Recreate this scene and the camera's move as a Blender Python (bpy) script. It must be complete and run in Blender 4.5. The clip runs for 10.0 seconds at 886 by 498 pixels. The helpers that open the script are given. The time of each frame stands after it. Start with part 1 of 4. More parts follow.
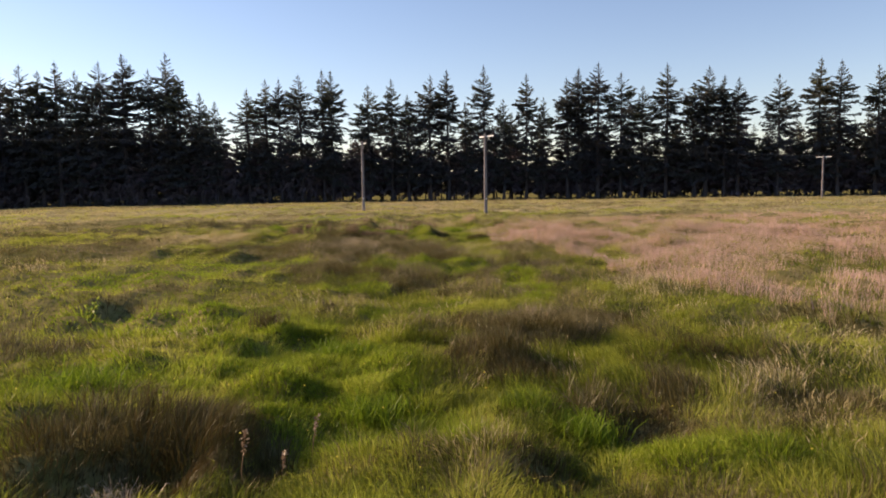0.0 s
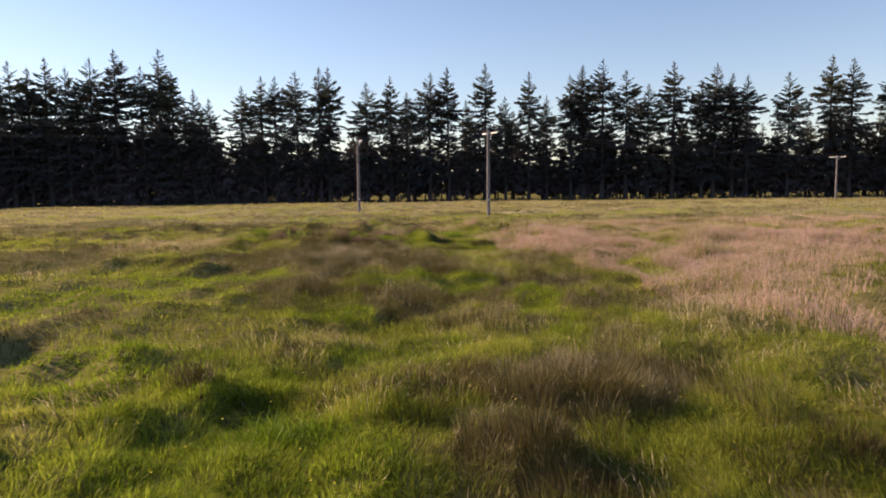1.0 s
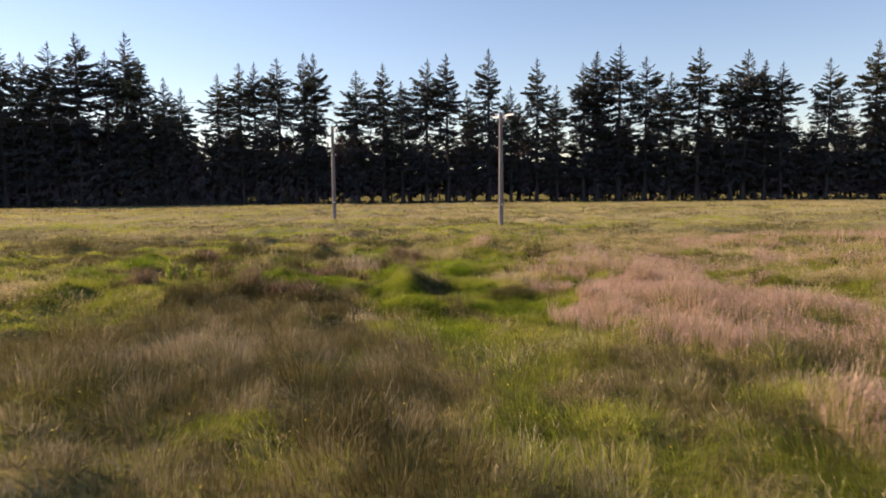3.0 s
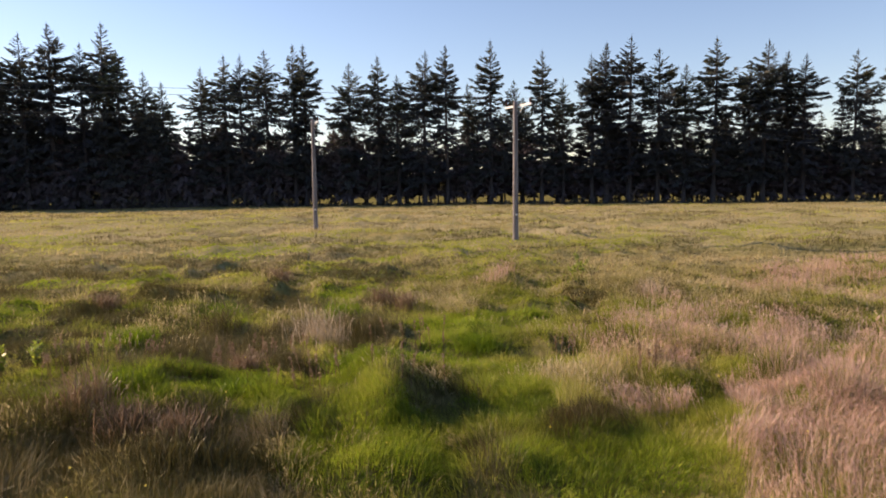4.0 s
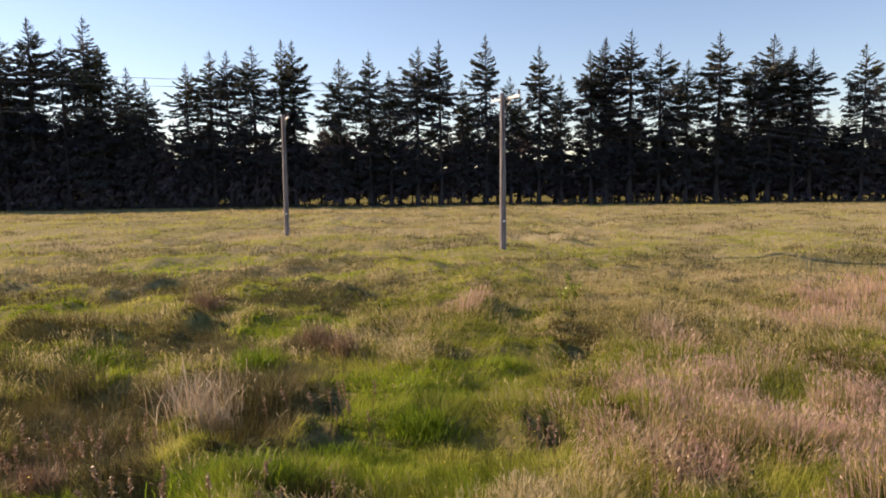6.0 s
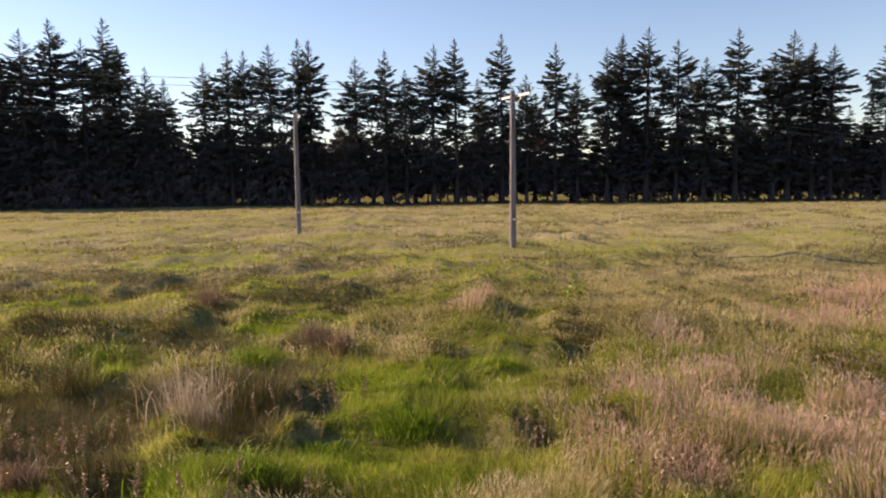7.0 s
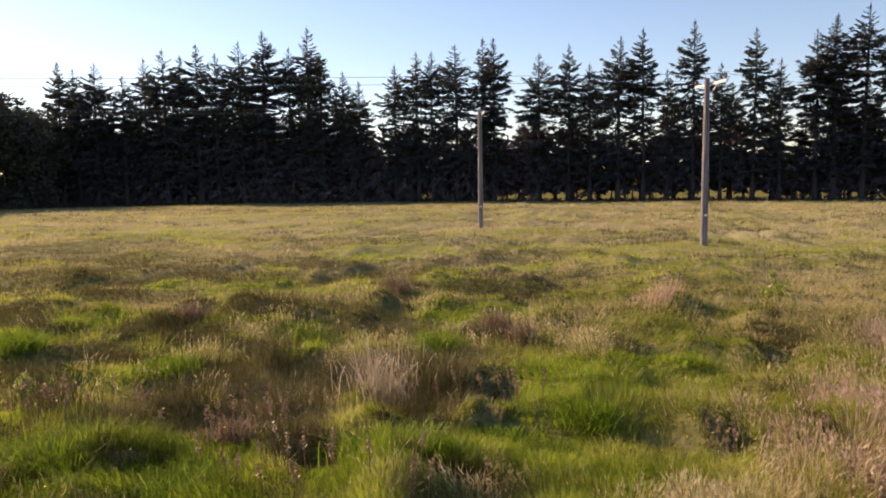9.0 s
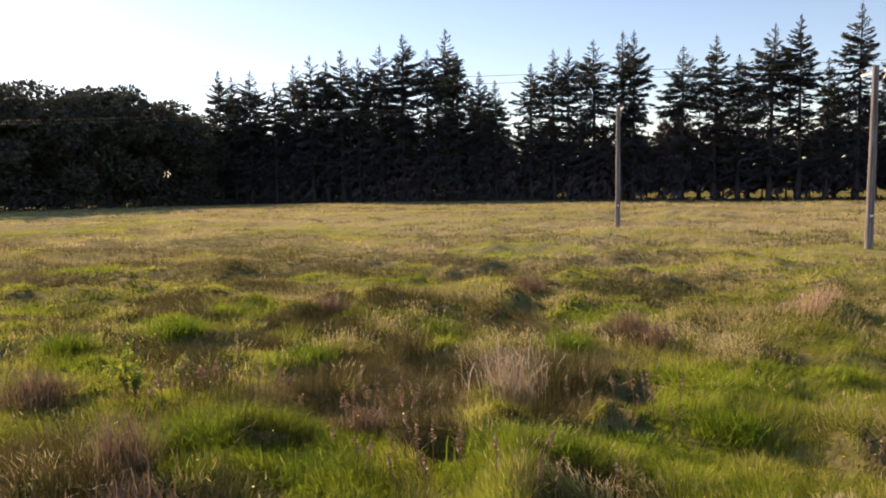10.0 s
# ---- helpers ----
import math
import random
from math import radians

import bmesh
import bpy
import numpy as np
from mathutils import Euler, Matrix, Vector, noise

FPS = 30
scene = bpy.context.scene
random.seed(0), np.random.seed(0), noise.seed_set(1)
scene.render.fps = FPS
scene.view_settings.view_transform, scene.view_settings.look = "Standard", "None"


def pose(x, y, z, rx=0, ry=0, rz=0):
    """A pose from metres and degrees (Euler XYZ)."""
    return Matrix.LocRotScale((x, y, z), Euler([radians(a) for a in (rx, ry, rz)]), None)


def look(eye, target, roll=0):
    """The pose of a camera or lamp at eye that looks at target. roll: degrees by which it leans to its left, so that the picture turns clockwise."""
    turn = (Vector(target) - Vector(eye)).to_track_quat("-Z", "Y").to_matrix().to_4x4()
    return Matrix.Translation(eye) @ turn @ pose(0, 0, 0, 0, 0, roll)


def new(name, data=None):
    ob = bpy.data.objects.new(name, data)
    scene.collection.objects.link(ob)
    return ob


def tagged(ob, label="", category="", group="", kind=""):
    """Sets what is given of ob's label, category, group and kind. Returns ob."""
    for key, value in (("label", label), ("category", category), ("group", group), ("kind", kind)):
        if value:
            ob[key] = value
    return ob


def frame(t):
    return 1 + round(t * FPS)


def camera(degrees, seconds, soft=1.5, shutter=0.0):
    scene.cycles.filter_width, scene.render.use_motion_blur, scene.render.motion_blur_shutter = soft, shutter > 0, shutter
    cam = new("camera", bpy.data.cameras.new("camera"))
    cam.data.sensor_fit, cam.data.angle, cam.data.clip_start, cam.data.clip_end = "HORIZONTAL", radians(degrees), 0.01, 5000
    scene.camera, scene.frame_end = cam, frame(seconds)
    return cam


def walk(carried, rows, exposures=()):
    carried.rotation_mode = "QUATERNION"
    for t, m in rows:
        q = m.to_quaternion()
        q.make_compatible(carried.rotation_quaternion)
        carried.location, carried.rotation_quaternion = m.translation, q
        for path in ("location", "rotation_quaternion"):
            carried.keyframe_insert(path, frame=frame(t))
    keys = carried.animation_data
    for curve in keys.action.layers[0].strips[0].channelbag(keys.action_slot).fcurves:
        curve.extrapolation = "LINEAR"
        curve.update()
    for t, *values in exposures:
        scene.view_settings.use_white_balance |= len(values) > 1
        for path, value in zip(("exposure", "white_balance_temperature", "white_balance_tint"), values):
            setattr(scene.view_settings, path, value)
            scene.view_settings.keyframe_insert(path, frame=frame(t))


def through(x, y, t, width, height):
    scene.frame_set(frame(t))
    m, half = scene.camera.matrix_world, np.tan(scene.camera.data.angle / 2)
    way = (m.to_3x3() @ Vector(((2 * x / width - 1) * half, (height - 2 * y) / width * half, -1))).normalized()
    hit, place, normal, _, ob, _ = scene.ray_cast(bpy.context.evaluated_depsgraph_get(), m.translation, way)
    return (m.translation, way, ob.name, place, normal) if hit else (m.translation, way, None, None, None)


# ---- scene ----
cam = camera(64.4, 10.0, soft=1.8, shutter=0.12)
METRES, EYE = 33.0, 2.9
ROWS = [
    (0.0, 0.0, 0.0, 0.0, -0.08, -5.4, 0.88),
    (0.5, 0.0, 0.0497, -0.0002, -0.07, -5.39, 0.8),
    (1.0, 0.0003, 0.1218, -0.0007, -0.07, -5.39, 0.74),
    (1.5, 0.0013, 0.211, -0.0021, -0.07, -5.39, 0.7),
    (2.0, 0.0028, 0.3189, -0.0031, -0.08, -5.41, 0.67),
    (2.5, 0.0049, 0.4415, -0.0039, -0.1, -5.42, 0.64),
    (4.0, -0.0015, 0.8395, 0.0085, -0.34, -5.54, 0.69),
    (4.5, 0.002, 0.9179, 0.0103, -0.32, -5.56, 0.75),
    (5.0, 0.0071, 0.9485, 0.0125, -0.3, -5.56, 0.78),
    (5.5, 0.017, 0.9593, 0.0138, -0.3, -5.59, 0.73),
    (6.8, 0.0410, 0.9686, 0.0119, -0.50, -5.72, 0.77),
    (6.9, 0.0410, 0.9686, 0.0119, -0.25, -5.72, 0.77),
    (7.0, 0.0410, 0.9686, 0.0119, 1.06, -5.72, 0.77),
    (7.1, 0.0408, 0.9686, 0.0117, 3.40, -5.71, 0.81),
    (7.2, 0.0407, 0.9686, 0.0115, 5.10, -5.71, 0.85),
    (7.3, 0.0405, 0.9685, 0.0112, 7.30, -5.70, 0.88),
    (7.4, 0.0404, 0.9685, 0.0110, 9.00, -5.70, 0.92),
    (7.5, 0.0402, 0.9685, 0.0108, 10.51, -5.69, 0.96),
    (7.6, 0.0404, 0.9685, 0.0106, 12.30, -5.70, 0.96),
    (7.7, 0.0405, 0.9685, 0.0104, 12.84, -5.70, 0.96),
    (7.8, 0.0407, 0.9684, 0.0101, 12.87, -5.71, 0.95),
    (8.0, 0.0410, 0.9684, 0.0097, 12.88, -5.72, 0.95),
    (8.5, 0.0407, 0.9684, 0.0085, 12.87, -5.74, 0.91),
    (8.6, 0.0405, 0.9684, 0.0084, 12.90, -5.74, 0.92),
    (8.7, 0.0403, 0.9685, 0.0083, 13.13, -5.74, 0.92),
    (8.8, 0.0400, 0.9685, 0.0081, 14.15, -5.75, 0.93),
    (8.9, 0.0398, 0.9686, 0.0080, 14.95, -5.75, 0.93),
    (9.0, 0.0396, 0.9686, 0.0079, 15.68, -5.75, 0.94),
    (9.1, 0.0395, 0.9687, 0.0078, 16.95, -5.74, 0.96),
    (9.2, 0.0395, 0.9687, 0.0077, 17.95, -5.73, 0.98),
    (9.3, 0.0394, 0.9688, 0.0076, 19.25, -5.73, 1.00),
    (9.4, 0.0394, 0.9688, 0.0075, 20.25, -5.72, 1.02),
    (9.5, 0.0393, 0.9689, 0.0074, 21.11, -5.71, 1.04),
    (9.6, 0.0395, 0.9691, 0.0074, 22.50, -5.70, 1.05),
    (9.8, 0.0398, 0.9695, 0.0073, 24.50, -5.69, 1.08),
    (10.0, 0.0401, 0.9699, 0.0073, 26.58, -5.67, 1.10),
]
walk(cam, [(t, pose(METRES * x, METRES * y, EYE + METRES * z, 90 + pitch, roll, yaw)) for t, x, y, z, yaw, pitch, roll in ROWS],
     exposures=[(0.0, 0.91, 6750, 24), (4.0, 0.98, 6750, 24), (8.0, 1.0, 6800, 24), (10.0, 1.05, 7050, 24)])

# ---- sky and sun: a clear evening, the sun low on the left, a little beyond the view's side ----
SUN_LEFT, SUN_UP = 70.0, 22.0
world = bpy.data.worlds.new("evening_sky")
scene.world = world
world.use_nodes = True
wn = world.node_tree
sky = wn.nodes.new("ShaderNodeTexSky")
sky.sky_type = "NISHITA"
sky.sun_disc = False
sky.sun_elevation = radians(SUN_UP)
sky.sun_rotation = radians(-SUN_LEFT)
sky.air_density, sky.dust_density, sky.ozone_density = 1.0, 0.15, 2.0
back = wn.nodes["Background"]
back.inputs["Strength"].default_value = 0.089
wn.links.new(sky.outputs["Color"], back.inputs["Color"])
sun = new("sun", bpy.data.lights.new("sun", "SUN"))
sun.data.energy, sun.data.angle, sun.data.color = 5.0, radians(0.5), (1.0, 0.80, 0.54)
sun.matrix_world = look((-60, 10, 40), (-60 + math.sin(radians(SUN_LEFT)), 10 - math.cos(radians(SUN_LEFT)), 40 - math.tan(radians(SUN_UP))))

# ---- arithmetic of the land ----
TABLE = np.random.RandomState(5).rand(256, 256)


def wave(x, y, size, seed=0):
    """Smooth noise from 0 to 1 with bumps of that size in metres."""
    u, v = np.asarray(x, float) / size + 17.3 * seed, np.asarray(y, float) / size + 7.9 * seed
    i, j = np.floor(u).astype(int), np.floor(v).astype(int)
    a, b = u - i, v - j
    a, b = a * a * (3 - 2 * a), b * b * (3 - 2 * b)
    at = lambda p, q: TABLE[p % 256, q % 256]
    return (at(i, j) * (1 - a) + at(i + 1, j) * a) * (1 - b) + (at(i, j + 1) * (1 - a) + at(i + 1, j + 1) * a) * b


def step(a, b, v):
    s = np.clip((np.asarray(v, float) - a) / (b - a), 0, 1)
    return s * s * (3 - 2 * s)


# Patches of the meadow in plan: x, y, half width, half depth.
# Sunk, shaded pockets between the tussocks; part of the shade is dark rush colour.
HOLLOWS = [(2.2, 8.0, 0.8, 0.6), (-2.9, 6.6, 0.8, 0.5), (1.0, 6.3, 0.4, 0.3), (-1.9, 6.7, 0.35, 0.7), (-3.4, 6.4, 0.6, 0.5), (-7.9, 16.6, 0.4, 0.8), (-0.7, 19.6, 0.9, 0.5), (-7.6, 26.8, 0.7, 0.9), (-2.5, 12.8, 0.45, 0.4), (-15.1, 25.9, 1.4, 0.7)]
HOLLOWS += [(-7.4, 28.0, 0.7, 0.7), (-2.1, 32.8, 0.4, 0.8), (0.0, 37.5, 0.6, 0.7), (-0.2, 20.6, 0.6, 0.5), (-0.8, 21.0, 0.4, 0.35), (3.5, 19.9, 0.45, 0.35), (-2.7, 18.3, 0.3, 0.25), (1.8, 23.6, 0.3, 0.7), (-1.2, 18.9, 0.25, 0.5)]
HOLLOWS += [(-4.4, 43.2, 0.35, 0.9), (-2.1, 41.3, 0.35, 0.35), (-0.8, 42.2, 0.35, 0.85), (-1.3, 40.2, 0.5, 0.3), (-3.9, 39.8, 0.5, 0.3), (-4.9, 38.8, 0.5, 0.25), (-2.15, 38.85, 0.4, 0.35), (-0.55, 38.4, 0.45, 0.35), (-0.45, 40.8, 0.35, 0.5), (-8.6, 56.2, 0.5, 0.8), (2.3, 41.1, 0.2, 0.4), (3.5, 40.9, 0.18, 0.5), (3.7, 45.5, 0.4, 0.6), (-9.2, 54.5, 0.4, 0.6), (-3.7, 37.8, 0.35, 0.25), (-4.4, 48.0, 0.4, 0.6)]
# Tall dark rushes: near the start, half way, and round the end of the path.
RUSHES = [(-16.0, 30.9, 3.7, 3.6), (-8.1, 17.0, 0.5, 0.9), (-7.4, 14.7, 0.5, 0.6), (-7.5, 18.7, 0.9, 0.8), (-7.0, 11.7, 0.7, 0.8), (-4.1, 30.2, 2.4, 2.4), (-0.7, 27.2, 0.8, 1.7), (-0.7, 20.4, 0.9, 0.6), (-4.4, 36.5, 2.2, 2.2), (2.8, 14.0, 0.7, 0.8), (3.0, 9.1, 0.3, 0.5), (-3.3, 7.2, 1.4, 0.7), (1.6, 12.9, 0.9, 0.5)]
RUSHES += [(-11.6, 44.2, 1.5, 1.6), (-3.3, 34.6, 1.3, 1.6), (-2.6, 28.2, 1.9, 0.9), (-7.5, 28.4, 0.8, 0.8), (-4.3, 22.6, 1.2, 1.2), (-2.8, 21.4, 1.0, 0.6), (-1.8, 21.6, 0.5, 0.6), (-0.5, 20.9, 0.7, 0.7), (1.5, 21.8, 0.4, 0.9), (3.2, 19.6, 0.6, 0.5), (1.1, 18.2, 0.3, 0.4), (-1.3, 19.4, 0.4, 0.6), (-3.9, 20.2, 0.4, 0.5), (3.5, 22.0, 0.35, 0.7)]
RUSHES += [(-14.5, 54.0, 1.6, 1.5), (-17.1, 51.7, 1.4, 1.1), (-13.4, 48.4, 1.3, 0.8), (-14.0, 45.8, 1.5, 0.8), (-14.1, 42.9, 0.5, 0.7), (-21.6, 46.5, 1.2, 0.9), (-22.0, 51.5, 1.4, 1.3), (-7.3, 47.2, 0.8, 0.9), (-8.4, 44.7, 1.1, 0.7), (-4.8, 49.4, 0.7, 1.0), (-5.7, 51.6, 0.8, 0.7), (-7.4, 42.9, 0.6, 0.7), (-10.8, 56.9, 2.4, 1.2)]
RUSHES += [(-5.6, 42.1, 1.2, 1.0), (-3.4, 42.4, 0.8, 1.0), (-4.7, 39.5, 1.3, 0.35), (-3.8, 40.3, 0.8, 0.4), (-2.2, 39.1, 0.5, 0.4), (-1.5, 41.7, 0.6, 1.2), (3.8, 46.6, 0.7, 0.7), (6.9, 48.2, 0.8, 0.8), (-8.6, 41.3, 0.6, 0.5), (-7.0, 38.7, 0.5, 0.4), (-8.3, 37.9, 0.5, 0.6), (-4.8, 36.7, 0.4, 0.4), (-5.8, 36.6, 0.35, 0.5), (-1.4, 45.6, 0.6, 0.7)]
# Brown and straw coloured flowering grass.
DRIFTS = [(1.8, 13.6, 1.6, 1.2), (1.0, 10.4, 1.0, 0.9), (0.2, 6.6, 0.7, 0.5), (4.6, 9.2, 1.0, 1.8), (7.4, 12.9, 1.0, 1.6), (2.9, 24.4, 0.7, 1.3), (-3.6, 32.5, 3.0, 3.6), (1.0, 17.5, 1.6, 1.4), (4.6, 20.6, 1.0, 1.6), (-12.0, 36.0, 3.0, 2.6), (3.2, 28.0, 1.4, 2.0)]
DRIFTS += [(1.5, 49.6, 1.4, 1.1), (-1.7, 54.6, 2.4, 1.9), (0.5, 47.3, 1.4, 1.3), (3.4, 52.6, 1.8, 2.4), (5.2, 47.6, 1.8, 1.6), (7.6, 53.0, 3.2, 3.2), (-5.4, 42.8, 1.6, 1.8), (2.2, 38.6, 0.8, 1.2), (-20.0, 62.0, 4.0, 2.0), (-18.5, 56.5, 2.6, 1.6)]
# Short, fresh green grass.
LAWNS = [(-2.9, 13.6, 0.8, 1.3), (-3.0, 11.4, 1.2, 1.2), (-1.6, 10.2, 1.4, 2.0), (-0.9, 7.7, 1.2, 1.0), (-4.8, 9.6, 1.6, 1.3), (1.4, 8.4, 0.7, 0.7), (2.6, 6.9, 1.1, 0.6), (-8.0, 25.2, 1.5, 1.4), (-5.8, 14.7, 2.6, 1.6), (2.1, 17.9, 0.6, 1.6), (-9.5, 21.0, 2.6, 2.2), (-0.6, 15.8, 1.2, 1.2)]
LAWNS += [(-6.0, 25.6, 1.6, 1.3), (-7.4, 23.8, 1.1, 2.0), (0.1, 32.8, 1.2, 1.8), (0.8, 23.0, 1.1, 1.3), (2.3, 20.6, 0.5, 1.4), (-2.4, 19.0, 1.0, 0.9), (-5.4, 21.6, 0.5, 0.8), (-1.4, 23.9, 1.0, 0.8), (-1.0, 35.6, 1.2, 1.0), (1.9, 35.6, 1.2, 1.1)]
LAWNS += [(-9.7, 50.3, 1.6, 1.2), (-10.7, 44.9, 1.1, 0.9), (-9.6, 61.0, 3.0, 3.4), (-2.5, 47.9, 1.4, 1.3), (0.2, 43.0, 1.2, 1.3), (0.2, 41.2, 0.7, 0.9), (0.2, 39.7, 0.7, 0.8), (-0.9, 38.9, 0.55, 0.5), (-3.6, 38.0, 1.3, 0.55), (1.3, 39.5, 0.5, 0.6), (1.7, 44.1, 0.9, 0.9), (-5.3, 44.3, 0.7, 0.7), (-3.4, 57.2, 2.0, 1.5), (-26.0, 69.3, 3.8, 4.0), (-6.8, 41.6, 0.6, 0.5)]
LAWNS += [(-1.3, 38.3, 0.8, 0.7), (-4.6, 38.1, 0.8, 0.5), (-5.0, 37.5, 1.0, 0.8), (-3.9, 37.0, 1.0, 0.7), (-2.9, 37.2, 1.1, 0.8), (-1.0, 37.0, 0.9, 0.7), (0.8, 37.8, 0.7, 0.9), (-6.4, 39.4, 0.8, 0.4), (-10.9, 42.4, 1.1, 0.9), (-9.2, 39.5, 0.9, 0.6), (-15.8, 43.2, 1.0, 0.9), (-22.0, 48.8, 1.8, 1.0), (-46.1, 64.0, 5.0, 8.0), (-13.0, 51.2, 1.3, 0.9)]
# Pink flowering grass near the end of the path, and the greener gaps in it.
PINKS = [(5.0, 41.7, 1.9, 1.2), (5.3, 39.8, 1.3, 1.1), (3.6, 38.9, 1.1, 1.0), (4.6, 37.8, 0.9, 1.3), (3.1, 37.4, 0.8, 0.6), (10.0, 48.6, 1.7, 1.7), (12.8, 51.8, 2.0, 2.6), (1.7, 50.1, 0.7, 0.8), (7.4, 40.4, 1.4, 2.0)]
GAPS = [(7.9, 38.6, 0.8, 2.0), (6.4, 26.0, 0.6, 2.0), (9.3, 16.0, 0.6, 1.0), (11.2, 33.0, 1.0, 1.1), (3.2, 44.6, 2.0, 1.6), (8.4, 45.0, 2.2, 1.4)]


def patches(x, y, spots, soft=0.5):
    """How deep a place lies in any of the patches, 0 to 1."""
    x, y = np.asarray(x, float), np.asarray(y, float)
    wx, wy = x + 0.5 * (wave(x, y, 0.9, 31) - 0.5), y + 0.5 * (wave(x, y, 1.1, 32) - 0.5)
    best = np.zeros(x.shape)
    for cx, cy, a, b in spots:
        best = np.maximum(best, 1 - step(1 - soft, 1 + soft, np.hypot((wx - cx) / a, (wy - cy) / b)))
    return best


POLE_FEET = [(4.0, 65.0), (-8.4, 75.2)]


def ground_at(x, y):
    x, y = np.asarray(x, float), np.asarray(y, float)
    z = -1.2 * step(80, 160, y) - 0.6 * step(-60, -130, x)
    near = 1 - step(60, 190, np.hypot(x, y - 35))
    bumps = 0.34 * (wave(x, y, 3.4, 1) - 0.5) + 0.30 * (wave(x, y, 1.3, 2) - 0.5) + 0.5 * (wave(x, y, 24, 3) - 0.5) * step(8, 40, np.hypot(x, y - 20))
    mi, mj = np.floor(x / 1.45).astype(int), np.floor(y / 1.45).astype(int)
    cell = lambda k: TABLE[(mi * 7 + k * 53) % 256, (mj * 3 + k * 29) % 256]
    m2 = (x - (mi + 0.4 + 0.2 * cell(1)) * 1.45) ** 2 + (y - (mj + 0.4 + 0.2 * cell(2)) * 1.45) ** 2
    bumps = bumps + 0.30 * (cell(3) ** 1.5) * np.exp(-m2 / 0.26)
    for cx, cy, a, b in HOLLOWS:
        r2 = ((x - cx) / a) ** 2 + ((y - cy) / b) ** 2
        l2 = ((x - cx + 1.25 * a) / (0.8 * a)) ** 2 + ((y - cy - 0.2 * b) / (1.1 * b)) ** 2
        bumps = bumps - 0.26 * np.exp(-r2) + 0.24 * np.exp(-l2)
    for cx, cy in POLE_FEET:
        bumps = bumps * (1 - np.exp(-((x - cx) ** 2 + (y - cy) ** 2) / 12))
    return z + near * bumps


# ---- materials ----
def material(name, rough=0.8):
    m = bpy.data.materials.new(name)
    m.use_nodes = True
    shader = m.node_tree.nodes["Principled BSDF"]
    shader.inputs["Roughness"].default_value = rough
    return m, m.node_tree, shader


def node(tree, kind, **values):
    n = tree.nodes.new(kind)
    for key, value in values.items():
        n.inputs[key].default_value = value
    return n


def ramp(tree, source, stops):
    r = tree.nodes.new("ShaderNodeValToRGB")
    while len(r.color_ramp.elements) < len(stops):
        r.color_ramp.elements.new(0.5)
    for e, (at, colour) in zip(r.color_ramp.elements, stops):
        e.position, e.color = at, (*colour, 1)
    tree.links.new(source, r.inputs["Fac"])
    return r


def bump(tree, shader, source, strength, distance):
    b = node(tree, "ShaderNodeBump", Strength=strength, Distance=distance)
    tree.links.new(source, b.inputs["Height"])
    tree.links.new(b.outputs["Normal"], shader.inputs["Normal"])


def leafy(name, stops, through=0.4, gloss=0.06):
    """Thin leaves that let light through; each blade takes its own tone."""
    m = bpy.data.materials.new(name)
    m.use_nodes = True
    t = m.node_tree
    t.nodes.remove(t.nodes["Principled BSDF"])
    tone = t.nodes.new("ShaderNodeAttribute")
    tone.attribute_name = "tone"
    r = ramp(t, tone.outputs["Fac"], stops)
    d, l, g = t.nodes.new("ShaderNodeBsdfDiffuse"), t.nodes.new("ShaderNodeBsdfTranslucent"), node(t, "ShaderNodeBsdfGlossy", Roughness=0.45)
    g.inputs["Color"].default_value = (0.8, 0.8, 0.75, 1)
    for n in (d, l):
        t.links.new(r.outputs["Color"], n.inputs["Color"])
    mix, top = node(t, "ShaderNodeMixShader", Fac=through), node(t, "ShaderNodeMixShader", Fac=gloss)
    t.links.new(d.outputs[0], mix.inputs[1])
    t.links.new(l.outputs[0], mix.inputs[2])
    t.links.new(mix.outputs[0], top.inputs[1])
    t.links.new(g.outputs[0], top.inputs[2])
    t.links.new(top.outputs[0], t.nodes["Material Output"].inputs["Surface"])
    return m


GREEN = leafy("green_blades", [(0.0, (0.105, 0.128, 0.015)), (0.25, (0.195, 0.226, 0.026)), (0.5, (0.31, 0.335, 0.048)), (0.8, (0.45, 0.42, 0.11)), (1.0, (0.57, 0.49, 0.23))], 0.50, 0.012)
LUSH = leafy("fresh_green_blades", [(0.0, (0.085, 0.140, 0.010)), (0.3, (0.165, 0.245, 0.014)), (0.6, (0.29, 0.375, 0.025)), (1.0, (0.47, 0.49, 0.09))], 0.52, 0.012)
STRAW = leafy("straw_blades", [(0.0, (0.15, 0.145, 0.03)), (0.3, (0.31, 0.265, 0.105)), (0.7, (0.54, 0.44, 0.25)), (1.0, (0.66, 0.56, 0.36))], 0.44, 0.01)
RUSH = leafy("rush_blades", [(0.0, (0.066, 0.046, 0.014)), (0.4, (0.098, 0.088, 0.026)), (0.8, (0.22, 0.178, 0.095)), (1.0, (0.38, 0.31, 0.20))], 0.3, 0.02)
PINK = leafy("pink_panicles", [(0.0, (0.15, 0.175, 0.03)), (0.42, (0.34, 0.275, 0.095)), (0.5, (0.40, 0.26, 0.20)), (0.75, (0.53, 0.355, 0.29)), (1.0, (0.64, 0.47, 0.39))], 0.45, 0.02)
RUDDY = leafy("ruddy_blades", [(0.0, (0.09, 0.065, 0.03)), (0.5, (0.20, 0.125, 0.075)), (1.0, (0.36, 0.26, 0.17))], 0.3, 0.03)
PALE = leafy("bleached_blades", [(0.0, (0.20, 0.15, 0.08)), (0.5, (0.42, 0.33, 0.22)), (1.0, (0.60, 0.50, 0.38))], 0.35, 0.04)
